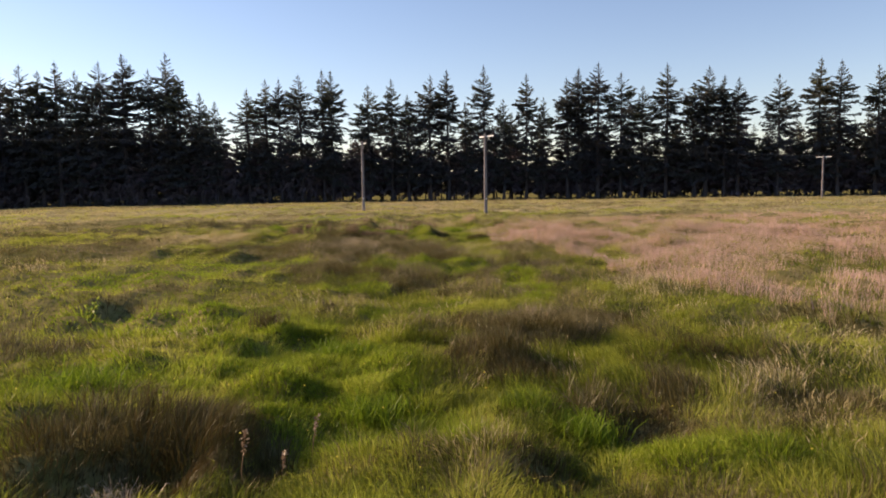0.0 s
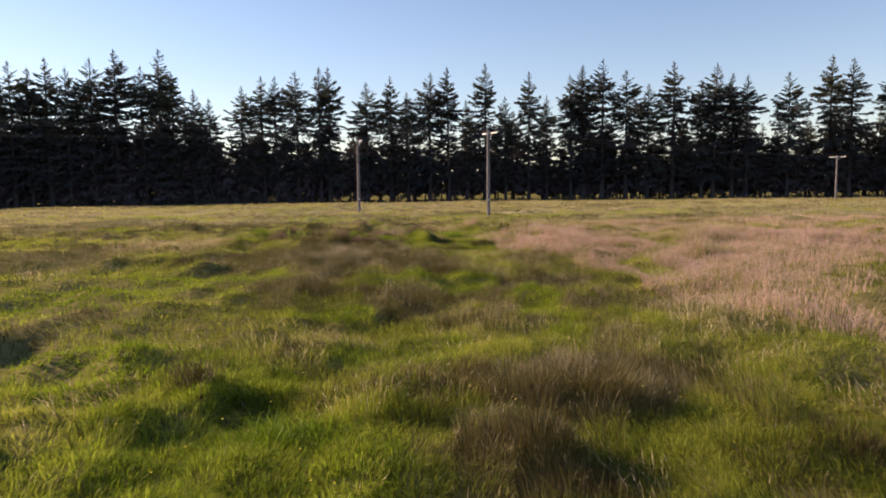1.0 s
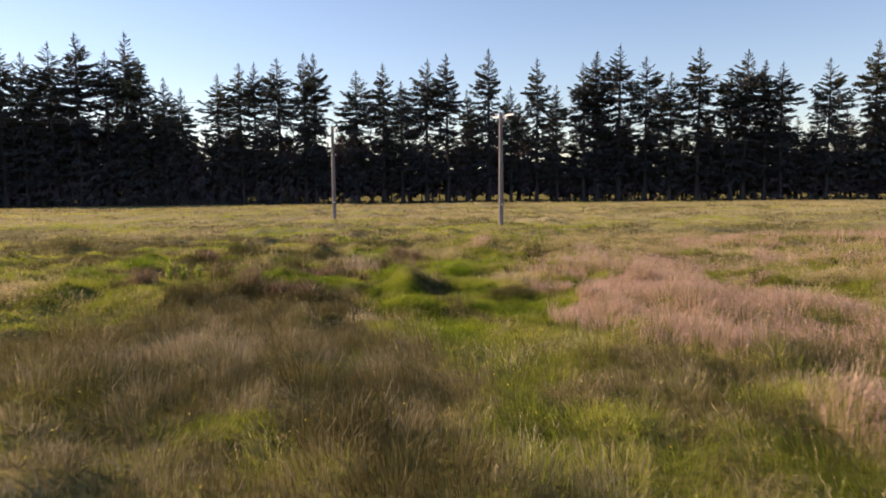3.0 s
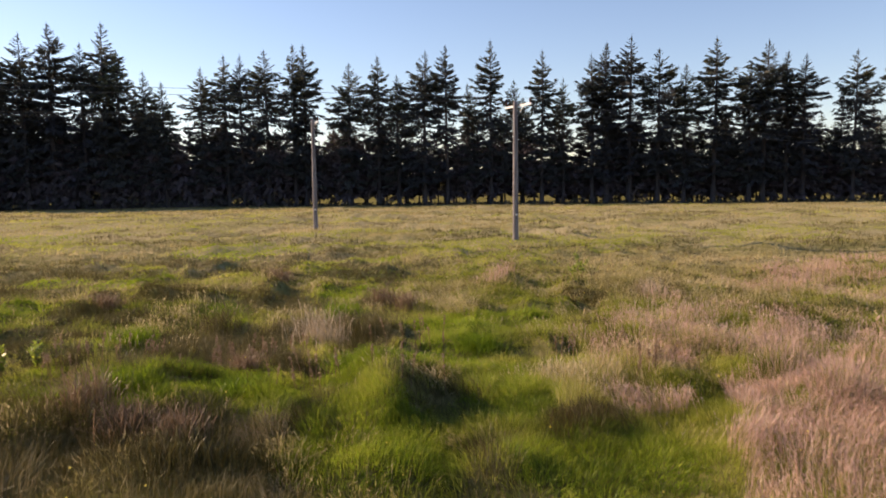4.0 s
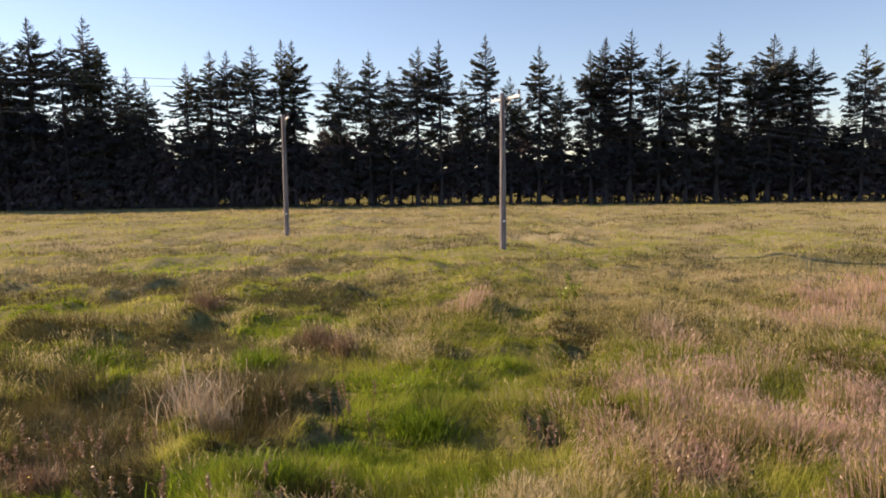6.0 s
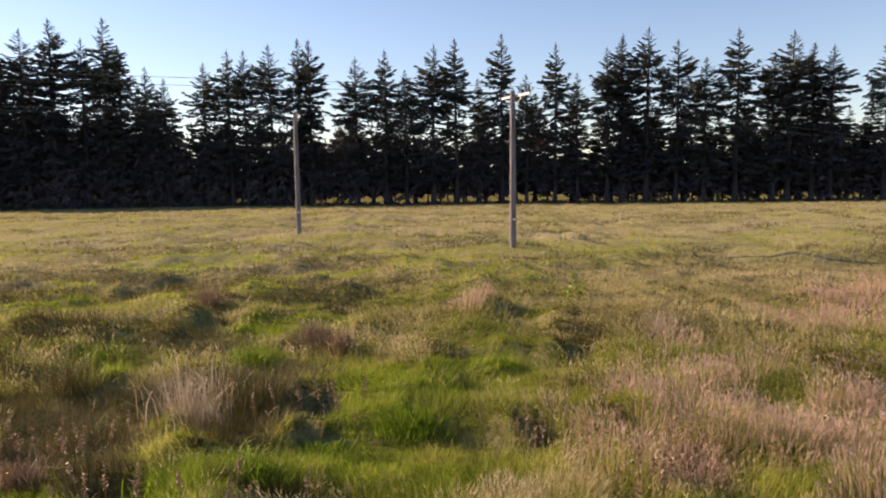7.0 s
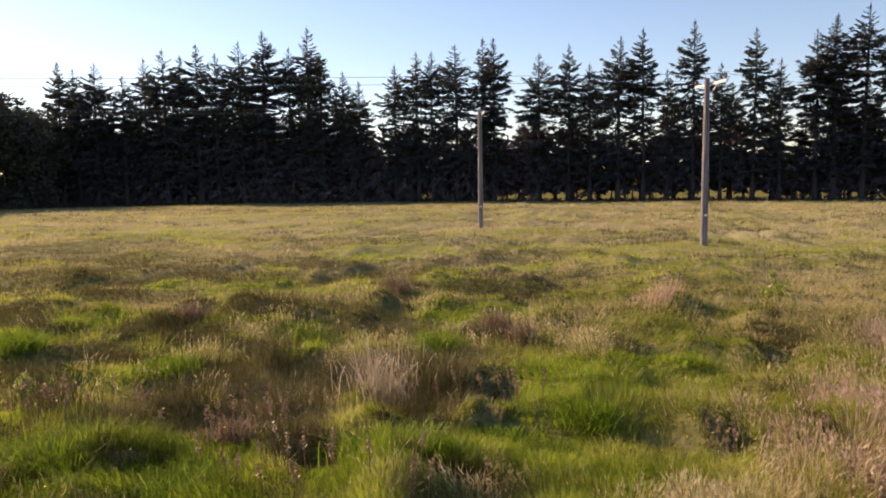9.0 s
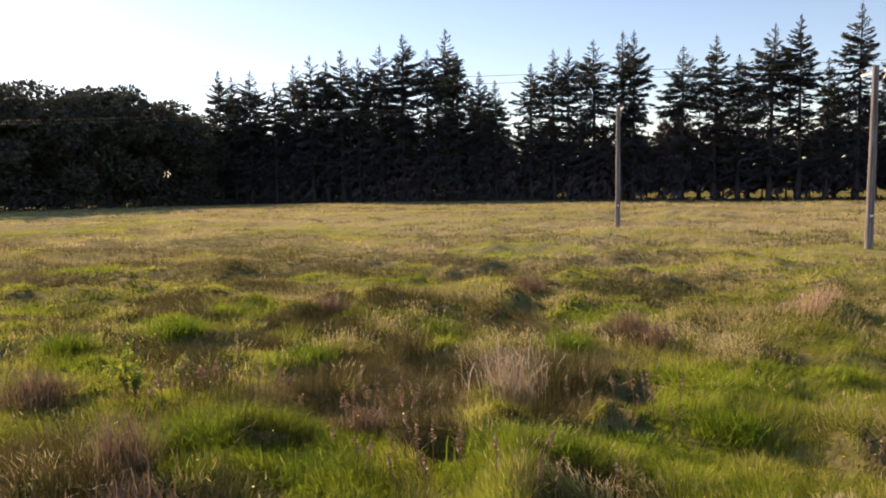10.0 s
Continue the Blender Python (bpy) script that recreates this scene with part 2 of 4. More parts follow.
# Tree colours here are lifted towards grey-purple to paint in lens haze.
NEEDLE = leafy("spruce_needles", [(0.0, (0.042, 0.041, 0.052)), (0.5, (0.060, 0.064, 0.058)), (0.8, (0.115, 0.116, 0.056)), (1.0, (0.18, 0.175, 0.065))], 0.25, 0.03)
TWIG = leafy("hazy_dead_spruce_twigs", [(0.0, (0.085, 0.070, 0.086)), (0.6, (0.115, 0.098, 0.108)), (1.0, (0.15, 0.135, 0.120))], 0.15, 0.02)
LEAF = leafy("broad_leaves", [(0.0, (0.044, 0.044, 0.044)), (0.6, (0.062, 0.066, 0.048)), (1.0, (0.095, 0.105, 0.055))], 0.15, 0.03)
WEED = leafy("yellow_green_leaves", [(0.0, (0.14, 0.22, 0.02)), (1.0, (0.36, 0.40, 0.05))], 0.5, 0.05)

SOIL, t, s = material("meadow_thatch", 1.0)
s.inputs["Specular IOR Level"].default_value = 0.0
geo = t.nodes.new("ShaderNodeNewGeometry")
n1, n2 = node(t, "ShaderNodeTexNoise", Scale=0.16, Detail=6.0), node(t, "ShaderNodeTexNoise", Scale=3.0, Detail=8.0)
for n in (n1, n2):
    t.links.new(geo.outputs["Position"], n.inputs["Vector"])
add = t.nodes.new("ShaderNodeMath")
add.operation = "MULTIPLY_ADD"
add.inputs[1].default_value = 0.5
t.links.new(n2.outputs["Fac"], add.inputs[0])
half = t.nodes.new("ShaderNodeMath")
half.operation = "MULTIPLY"
half.inputs[1].default_value = 0.5
t.links.new(n1.outputs["Fac"], half.inputs[0])
t.links.new(half.outputs[0], add.inputs[2])
r = ramp(t, add.outputs[0], [(0.36, (0.070, 0.068, 0.022)), (0.47, (0.130, 0.122, 0.036)), (0.55, (0.195, 0.168, 0.070)), (0.66, (0.145, 0.138, 0.042))])
# the thatch is drier and paler on the far side of the meadow
part = t.nodes.new("ShaderNodeSeparateXYZ")
t.links.new(geo.outputs["Position"], part.inputs[0])
dry = t.nodes.new("ShaderNodeMapRange")
for key, value in (("From Min", 40.0), ("From Max", 72.0)):
    dry.inputs[key].default_value = value
t.links.new(part.outputs["Y"], dry.inputs["Value"])
r2 = ramp(t, add.outputs[0], [(0.36, (0.155, 0.147, 0.062)), (0.47, (0.245, 0.220, 0.105)), (0.55, (0.33, 0.280, 0.165)), (0.66, (0.25, 0.228, 0.105))])
blend = t.nodes.new("ShaderNodeMix")
blend.data_type = "RGBA"
wet = t.nodes.new("ShaderNodeMapRange")
for key, value in (("From Min", 138.0), ("From Max", 154.0), ("To Min", 1.0), ("To Max", 0.0)):
    wet.inputs[key].default_value = value
t.links.new(part.outputs["Y"], wet.inputs["Value"])
both = t.nodes.new("ShaderNodeMath")
both.operation = "MULTIPLY"
t.links.new(dry.outputs["Result"], both.inputs[0])
t.links.new(wet.outputs["Result"], both.inputs[1])
t.links.new(both.outputs[0], blend.inputs["Factor"])
t.links.new(r.outputs["Color"], blend.inputs[6])
t.links.new(r2.outputs["Color"], blend.inputs[7])
t.links.new(blend.outputs[2], s.inputs["Base Color"])
bump(t, s, n2.outputs["Fac"], 0.8, 0.1)

BARK, t, s = material("spruce_bark", 0.9)
geo = t.nodes.new("ShaderNodeTexCoord")
n1 = node(t, "ShaderNodeTexNoise", Scale=2.5, Detail=7.0)
t.links.new(geo.outputs["Object"], n1.inputs["Vector"])
r = ramp(t, n1.outputs["Fac"], [(0.3, (0.030, 0.025, 0.028)), (0.6, (0.055, 0.046, 0.048)), (0.8, (0.085, 0.072, 0.068))])
t.links.new(r.outputs["Color"], s.inputs["Base Color"])
bump(t, s, n1.outputs["Fac"], 0.7, 0.05)

POLE, t, s = material("weathered_pole_wood", 0.8)
geo = t.nodes.new("ShaderNodeTexCoord")
m1 = node(t, "ShaderNodeMapping", Scale=(22, 22, 0.9))
n1 = node(t, "ShaderNodeTexNoise", Scale=1.0, Detail=8.0)
t.links.new(geo.outputs["Object"], m1.inputs["Vector"])
t.links.new(m1.outputs["Vector"], n1.inputs["Vector"])
r = ramp(t, n1.outputs["Fac"], [(0.3, (0.060, 0.052, 0.056)), (0.5, (0.14, 0.125, 0.132)), (0.7, (0.30, 0.28, 0.285))])
t.links.new(r.outputs["Color"], s.inputs["Base Color"])
bump(t, s, n1.outputs["Fac"], 0.3, 0.01)

STEEL, t, s = material("galvanised_steel", 0.45)
s.inputs["Base Color"].default_value, s.inputs["Metallic"].default_value = (0.62, 0.62, 0.62, 1), 0.75
ARM, t, s = material("pale_grey_arm", 0.6)
n1 = node(t, "ShaderNodeTexNoise", Scale=9.0, Detail=6.0)
r = ramp(t, n1.outputs["Fac"], [(0.3, (0.46, 0.46, 0.47)), (0.7, (0.66, 0.67, 0.69))])
t.links.new(r.outputs["Color"], s.inputs["Base Color"])
GLAZE, t, s = material("brown_glazed_porcelain", 0.2)
s.inputs["Base Color"].default_value = (0.07, 0.03, 0.022, 1)
CABLE, t, s = material("dull_aluminium_cable", 0.55)
s.inputs["Base Color"].default_value, s.inputs["Metallic"].default_value = (0.06, 0.06, 0.062, 1), 0.2
PLATE, t, s = material("white_enamel_plate", 0.4)
s.inputs["Base Color"].default_value = (0.78, 0.78, 0.74, 1)


# ---- mesh helpers ----
def mesh_from(name, verts, faces, mat, tones=None, smooth=False):
    """verts: (n, 3) array; faces: list of (m, k) index arrays with k corners each."""
    me = bpy.data.meshes.new(name)
    verts = np.asarray(verts, np.float32)
    me.vertices.add(len(verts))
    me.vertices.foreach_set("co", verts.ravel())
    loops = np.concatenate([np.asarray(f, np.int32).ravel() for f in faces])
    sizes = np.concatenate([np.full(len(f), np.asarray(f).shape[1], np.int32) for f in faces])
    me.loops.add(len(loops))
    me.polygons.add(len(sizes))
    me.loops.foreach_set("vertex_index", loops)
    me.polygons.foreach_set("loop_start", np.concatenate([[0], np.cumsum(sizes)[:-1]]).astype(np.int32))
    me.polygons.foreach_set("use_smooth", np.full(len(sizes), smooth))
    if tones is not None:
        me.attributes.new("tone", "FLOAT", "POINT").data.foreach_set("value", np.asarray(tones, np.float32))
    me.materials.append(mat)
    me.update(calc_edges=True)
    return me


def holder(name, place=(0, 0, 0), turn=0.0):
    ob = new(name)
    ob.empty_display_size = 0.3
    ob.matrix_basis = pose(*place, 0, 0, turn)
    return ob


def part_of(name, data, parent, label=""):
    ob = new(name, data)
    ob.parent = parent
    return tagged(ob, label) if label else ob


def tubes(paths, radii, sides):
    """Tapered tubes along paths: paths (n, k, 3), radii (n, k). Returns verts and quads."""
    n, k, _ = paths.shape
    way = np.gradient(paths, axis=1)
    way /= np.linalg.norm(way, axis=2, keepdims=True) + 1e-9
    ref = np.where(np.abs(way[..., 2:3]) > 0.8, np.array([1.0, 0, 0]), np.array([0, 0, 1.0]))
    a = np.cross(way, ref)
    a /= np.linalg.norm(a, axis=2, keepdims=True) + 1e-9
    b = np.cross(way, a)
    ang = np.arange(sides) * 2 * np.pi / sides
    ring = a[:, :, None, :] * np.cos(ang)[None, None, :, None] + b[:, :, None, :] * np.sin(ang)[None, None, :, None]
    v = (paths[:, :, None, :] + ring * radii[:, :, None, None]).reshape(-1, 3)
    base = (np.arange(n) * k * sides)[:, None, None] + (np.arange(k - 1) * sides)[None, :, None]
    i, j = np.arange(sides)[None, None, :], ((np.arange(sides) + 1) % sides)[None, None, :]
    q = np.stack([base + i, base + j, base + j + sides, base + i + sides], -1).reshape(-1, 4)
    return v, q


def kites(root, way, side, length, width):
    """Leaf-like kites of two triangles: root, two shoulders, tip."""
    p1 = root + way * (length * 0.45)[:, None]
    v = np.stack([root, p1 + side * (width * 0.5)[:, None], root + way * length[:, None], p1 - side * (width * 0.5)[:, None]], 1)
    n = len(root)
    i = np.arange(n)[:, None] * 4
    return v.reshape(-1, 3), np.concatenate([i + np.array([[0, 1, 2]]), i + np.array([[0, 2, 3]])])


def sprays(root, way, side, length, width):
    """Twigs with their needles, one tapering triangle each."""
    v = np.stack([root + side * (width * 0.5)[:, None], root - side * (width * 0.5)[:, None], root + way * length[:, None]], 1)
    return v.reshape(-1, 3), np.arange(len(root))[:, None] * 3 + np.array([[0, 1, 2]])


def unit(v):
    return v / (np.linalg.norm(v, axis=-1, keepdims=True) + 1e-9)


# ---- spruces ----
def spruce(seed, tall, reach, dense_from, bare_to, thin, per_limb, spray, stems=True, cone=0.24, foliage=None, hang=0.55):
    """Meshes of one spruce: trunk with its limbs, crown. dense_from: share of the height above which the crown is close;
    bare_to: height of the lowest green limbs; thin: how much of the middle crown is left; hang: how far its twigs droop."""
    rng = np.random.RandomState(seed)
    hs = np.linspace(0, tall, 9)
    lean = np.cumsum(rng.normal(0, 0.07, (9, 2)), 0) * np.linspace(0, 1, 9)[:, None]
    path = np.column_stack([lean, hs])[None]
    rad = (0.36 * (1 - hs / tall) ** 0.8 + 0.02)[None] * tall / 28
    rad[0, 0] *= 1.4
    tv, tq = tubes(path, rad, 7)
    roots, dirs, lens, lift = [], [], [], []
    h = bare_to
    lop = rng.uniform(0, 2 * np.pi)
    while h < tall - 0.4:
        u = 1 - h / tall
        close = h > dense_from * tall
        # gaps in the middle crown come in runs, where limbs have died
        alive = thin * (0.35 + 1.1 * float(wave(h, seed * 3.7, 1.8, 7))) if not close else 1.0
        for _ in range(rng.randint(2, 5)):
            if rng.rand() > alive:
                continue
            az = rng.rand() * 2 * np.pi
            L = reach * min(1.0, (u / cone) ** 1.1) * rng.uniform(0.5, 1.15) * (1 + 0.18 * math.cos(az - lop)) + 0.10
            if not close:
                L *= rng.uniform(0.45, 0.95)
            roots.append((np.interp(h, hs, lean[:, 0]), np.interp(h, hs, lean[:, 1]), h))
            dirs.append((math.cos(az), math.sin(az)))
            lens.append(L)
            lift.append(np.interp(u, [0, 0.08, 0.2, 0.5, 1], [1.0, 0.62, 0.28, -0.18, -0.4]) + rng.normal(0, 0.2))
        h += rng.uniform(0.16, 0.30)
    roots, dirs, lens, lift = map(np.array, (roots, dirs, lens, lift))
    n = len(roots)
    along = lambda s: np.stack([roots[:, 0, None] + dirs[:, 0, None] * lens[:, None] * s, roots[:, 1, None] + dirs[:, 1, None] * lens[:, None] * s,
                                roots[:, 2, None] + lens[:, None] * (lift[:, None] * s - 0.20 * s * s + 0.22 * s ** 4)], -1)
    if stems:
        k = np.array([0, 0.55, 1.0])
        radii = np.maximum(0.045 * (1 - k)[None] * (lens / reach)[:, None], 0.01)
        lv, lq = tubes(along(np.tile(k, (n, 1))), radii, 3)
        tv, tq = np.concatenate([tv, lv]), np.concatenate([tq, lq + len(tv)])
    # longer limbs bear more twigs
    count = np.maximum((per_limb * (0.3 + 0.7 * lens / reach) * rng.uniform(0.7, 1.3, n)).astype(int), 5)
    which = np.repeat(np.arange(n), count)
    total = len(which)
    s = np.clip(rng.beta(1.6, 1.0, total) * 0.95 + 0.06, 0, 1)
    d2, ln_limb = dirs[which], lens[which]
    bend = lift[which] * s - 0.20 * s * s + 0.22 * s ** 4
    across = rng.normal(0, 0.15, total) * ln_limb * (0.35 + s * (1.25 - s))
    at = np.column_stack([roots[which, 0] + d2[:, 0] * ln_limb * s - d2[:, 1] * across, roots[which, 1] + d2[:, 1] * ln_limb * s + d2[:, 0] * across,
                          roots[which, 2] + ln_limb * bend - np.abs(across) * 0.25])
    ang = np.radians(rng.uniform(5, 65, total)) * np.sign(across)
    c, q = np.cos(ang), np.sin(ang)
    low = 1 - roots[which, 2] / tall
    way = unit(np.column_stack([d2[:, 0] * c - d2[:, 1] * q, d2[:, 0] * q + d2[:, 1] * c, rng.normal(0, 0.40, total) - hang * np.clip(low * 3.2 - 0.25, -0.5, 1.3) + lift[which] * 0.5]))
    flat = unit(np.cross(way, np.array([0, 0, 0.6]) + rng.normal(0, 0.8, (total, 3))))
    ln = spray * rng.uniform(0.5, 1.25, total) * np.clip(ln_limb / reach * 1.5, 0.22, 1.0)
    cv, cf = sprays(at - way * (ln * 0.25)[:, None], way, flat, ln, ln * rng.uniform(0.28, 0.5, total))
    # sunlit look put into the colour: paler tones towards treetop and limb tips
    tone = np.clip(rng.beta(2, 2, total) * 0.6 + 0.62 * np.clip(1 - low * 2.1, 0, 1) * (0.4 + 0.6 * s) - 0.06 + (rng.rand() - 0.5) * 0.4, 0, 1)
    # the leader at the very top
    pv, pf = kites(np.array([[lean[-1, 0], lean[-1, 1], tall - 1.3]] * 4), np.array([[0, 0, 1.0]] * 4), unit(rng.normal(0, 1, (4, 3)) * [1, 1, 0]), np.full(4, 1.6), np.full(4, 0.18))
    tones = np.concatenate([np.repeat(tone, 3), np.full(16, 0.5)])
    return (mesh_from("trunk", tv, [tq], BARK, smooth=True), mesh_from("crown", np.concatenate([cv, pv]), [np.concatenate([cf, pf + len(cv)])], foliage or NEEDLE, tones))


def plant(name, meshes, place, turn, scale, label, group):
    ob = holder(name)
    for part_name, me in zip(("trunk", "crown"), meshes):
        part_of(part_name, me, ob)
    ob.matrix_basis = pose(*place, 0, 0, turn) @ Matrix.Diagonal((*scale, 1))
    return tagged(ob, label, "tree", group)


def row_y(x):
    return 155.5 - max(0.0, x - 15) * 0.2


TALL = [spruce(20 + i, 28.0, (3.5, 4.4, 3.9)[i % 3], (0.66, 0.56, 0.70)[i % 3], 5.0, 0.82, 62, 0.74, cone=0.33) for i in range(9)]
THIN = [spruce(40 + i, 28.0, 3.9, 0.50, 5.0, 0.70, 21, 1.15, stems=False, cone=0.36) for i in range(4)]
LEFT_TOPS = [(-117.3, 28.2), (-113.4, 26.5), (-108.1, 27.3), (-101.3, 24.4), (-96.1, 27.7), (-91.2, 28.9), (-87.7, 27.6), (-83.4, 29.5), (-79.4, 27.6),
             (-74.0, 29.3), (-69.4, 31.1), (-63.6, 27.7), (-60.0, 31.2), (-56.9, 26.0), (-52.7, 22.6), (-49.2, 20.6)]
RIGHT_TOPS = [(-42.2, 23.2), (-38.1, 25.2), (-35.2, 25.2), (-30.7, 26.1), (-25.9, 27.0), (-23.9, 26.8), (-16.0, 23.6), (-10.9, 24.9), (-7.2, 21.3),
              (-2.6, 25.4), (1.5, 26.5), (5.4, 19.8), (9.4, 27.3), (13.6, 20.2), (18.5, 25.4), (22.3, 20.3), (27.3, 24.3), (29.6, 26.1), (33.4, 27.1), (38.1, 24.7), (42.3, 21.8),
              (47.2, 26.1), (52.8, 21.8), (55.0, 25.3), (58.6, 23.3), (61.1, 22.7), (68.4, 23.0), (76.3, 26.0), (79.8, 25.3), (86.4, 24.1), (92.0, 25.0), (98.0, 24.0)]
rng = random.Random(3)
for i, (x, top) in enumerate(LEFT_TOPS + RIGHT_TOPS):
    y = row_y(x) + rng.uniform(-0.6, 0.6)
    z = float(ground_at(x, y)) - 0.1
    k = (top - z + 0.7) / 28.0
    w = k * rng.uniform(0.9, 1.2) * (1.08 if x > 25 else 1.0)
    plant("spruce_tree", TALL[(i * 5 + i // 9) % 9], (x, y, z), rng.uniform(0, 360), (w, w, k),
          "tall dark spruce with a bare lower trunk in the shelter belt", "spruces of the shelter belt")
x, i = -121.0, 0
while x < 102:
    left = x < -47
    for back_by in ((3.5, 8.0) if left or x > 28 else (7.0,)):
        px = x + rng.uniform(-1.2, 1.2)
        y = row_y(px) + back_by + rng.uniform(-1.5, 1.5)
        z = float(ground_at(px, y)) - 0.1
        k = ((rng.uniform(17, 22.5) if back_by < 5 else rng.uniform(18, 23.5)) if left else rng.uniform(14, 20)) / 28.0
        i += 1
        if -50 < px < -42.5:
            k = 13.0 / 28
        plant("spruce_tree", THIN[i % 4], (px, y, z), rng.uniform(0, 360), (k * 1.15, k * 1.15, k), "smaller spruce standing behind the front row of the belt", "spruces of the shelter belt")
    x += 4.2 if left else 4.8

# dead twig grey with the hazy purple tint in its colour
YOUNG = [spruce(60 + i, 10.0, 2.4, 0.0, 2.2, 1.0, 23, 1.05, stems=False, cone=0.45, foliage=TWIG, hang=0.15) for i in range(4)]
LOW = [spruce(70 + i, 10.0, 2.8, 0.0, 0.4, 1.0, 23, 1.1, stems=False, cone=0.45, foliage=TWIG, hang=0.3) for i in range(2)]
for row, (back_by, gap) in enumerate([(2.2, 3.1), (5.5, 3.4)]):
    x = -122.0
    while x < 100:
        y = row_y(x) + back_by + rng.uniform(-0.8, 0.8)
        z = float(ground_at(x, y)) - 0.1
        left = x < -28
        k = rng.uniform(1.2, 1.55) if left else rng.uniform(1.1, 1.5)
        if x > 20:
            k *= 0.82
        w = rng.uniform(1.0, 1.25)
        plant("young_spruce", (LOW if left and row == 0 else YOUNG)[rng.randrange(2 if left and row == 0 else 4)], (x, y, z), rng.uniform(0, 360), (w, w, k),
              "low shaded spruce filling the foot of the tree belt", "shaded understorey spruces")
        x += gap * rng.uniform(0.75, 1.25)


# ---- broadleaved trees ----
def broadleaf(seed):
    rng = np.random.RandomState(seed)
    m = 26
    lobes = np.column_stack([rng.normal(0, 3.0, m), rng.normal(0, 3.0, m), np.concatenate([rng.uniform(8.0, 17.0, m - 9), rng.uniform(1.4, 7.0, 9)])])
    lobes[:, :2] *= np.interp(lobes[:, 2], [1, 9, 14, 17], [1.2, 1.2, 0.9, 0.5])[:, None]
    size = rng.uniform(1.8, 2.9, m)
    tv, tq = tubes(np.array([[(0, 0, 0), (0.1, 0, 2), (0.2, 0.1, 5), (0.1, 0.2, 10)]], float), np.array([[0.55, 0.42, 0.34, 0.15]]), 8)
    start = np.column_stack([np.full(m, 0.15), np.full(m, 0.1), np.minimum(lobes[:, 2] * 0.55, 9)])
    mid = (start + lobes) / 2 + np.array([0, 0, 0.4])
    lv, lq = tubes(np.stack([start, mid, lobes], 1), np.tile([[0.18, 0.11, 0.03]], (m, 1)), 5)
    per = 460
    d = unit(rng.normal(0, 1, (m * per, 3)))
    rad = np.repeat(size, per) * (0.55 + 0.5 * rng.rand(m * per) ** 0.5) * (0.8 + 0.4 * wave(d[:, 0] * 2 + np.repeat(lobes[:, 0], per), d[:, 1] * 2 + d[:, 2] * 3, 0.7, 4))
    at = np.repeat(lobes, per, 0) + d * rad[:, None] * [1, 1, 0.72]
    at[:, 2] = np.maximum(at[:, 2], 0.15)
    way = unit(rng.normal(0, 1, at.shape) + d * 0.6)
    flat = unit(np.cross(way, rng.normal(0, 1, at.shape)))
    ln = rng.uniform(0.35, 0.75, len(at))
    cv, cf = sprays(at, way, flat, ln, ln * 0.8)
    return (mesh_from("trunk", np.concatenate([tv, lv]), [np.concatenate([tq, lq + len(tv)])], BARK, smooth=True),
            mesh_from("crown", cv, [cf], LEAF, np.repeat(np.clip(rng.beta(2, 2, len(at)), 0, 1), 3)))


BROAD = [broadleaf(90 + i) for i in range(3)]
BROAD_AT = [(-121, 148, 0.98), (-118, 137, 1.12), (-120, 127, 1.2), (-117, 117, 1.1), (-118, 107, 1.12), (-116, 97, 1.1), (-119, 87, 1.1), (-127, 141, 1.15), (-127, 131, 1.22), (-126, 120, 1.12), (-126, 108, 1.15), (-126, 96, 1.1), (-135, 145, 1.0), (-135, 127, 1.0), (-134, 112, 1.0), (-133, 100, 1.0), (-124.5, 153, 0.95), (-129, 160, 1.1), (-122, 160, 0.9), (-135, 158, 1.0)]
for i, (x, y, k) in enumerate(BROAD_AT):
    plant("broadleaved_tree", BROAD[i % 3], (x, y, float(ground_at(x, y)) - 0.1), rng.uniform(0, 360), (k * 1.1, k * 1.1, k * 1.07), "full dark green broadleaved tree at the field's edge", "trees at the field's edge")


# ---- power poles ----
def box_mesh(name, size, mat, cut=0.008):
    bm = bmesh.new()
    bmesh.ops.create_cube(bm, size=1.0, matrix=Matrix.Diagonal((*size, 1)))
    bmesh.ops.bevel(bm, geom=list(bm.edges), offset=cut, segments=2, affect="EDGES")
    me = bpy.data.meshes.new(name)
    bm.to_mesh(me)
    bm.free()
    me.materials.append(mat)
    return me


def lathe(name, profile, sides, mat):
    prof = np.array(profile, float)
    ang = np.arange(sides) * 2 * np.pi / sides
    v = np.stack([prof[:, 0, None] * np.cos(ang), prof[:, 0, None] * np.sin(ang), np.repeat(prof[:, 1, None], sides, 1)], -1).reshape(-1, 3)
    i, j = np.arange(sides), (np.arange(sides) + 1) % sides
    quads = np.concatenate([np.stack([i + k * sides, j + k * sides, j + (k + 1) * sides, i + (k + 1) * sides], -1) for k in range(len(prof) - 1)])
    return mesh_from(name, v, [quads], mat, smooth=True)


ARM_LONG = 2.5
INSULATOR = lathe("insulator", [(0.001, 0), (0.03, 0), (0.03, 0.05), (0.075, 0.07), (0.07, 0.10), (0.04, 0.11), (0.065, 0.14), (0.05, 0.19), (0.03, 0.24), (0.001, 0.25)], 12, GLAZE)


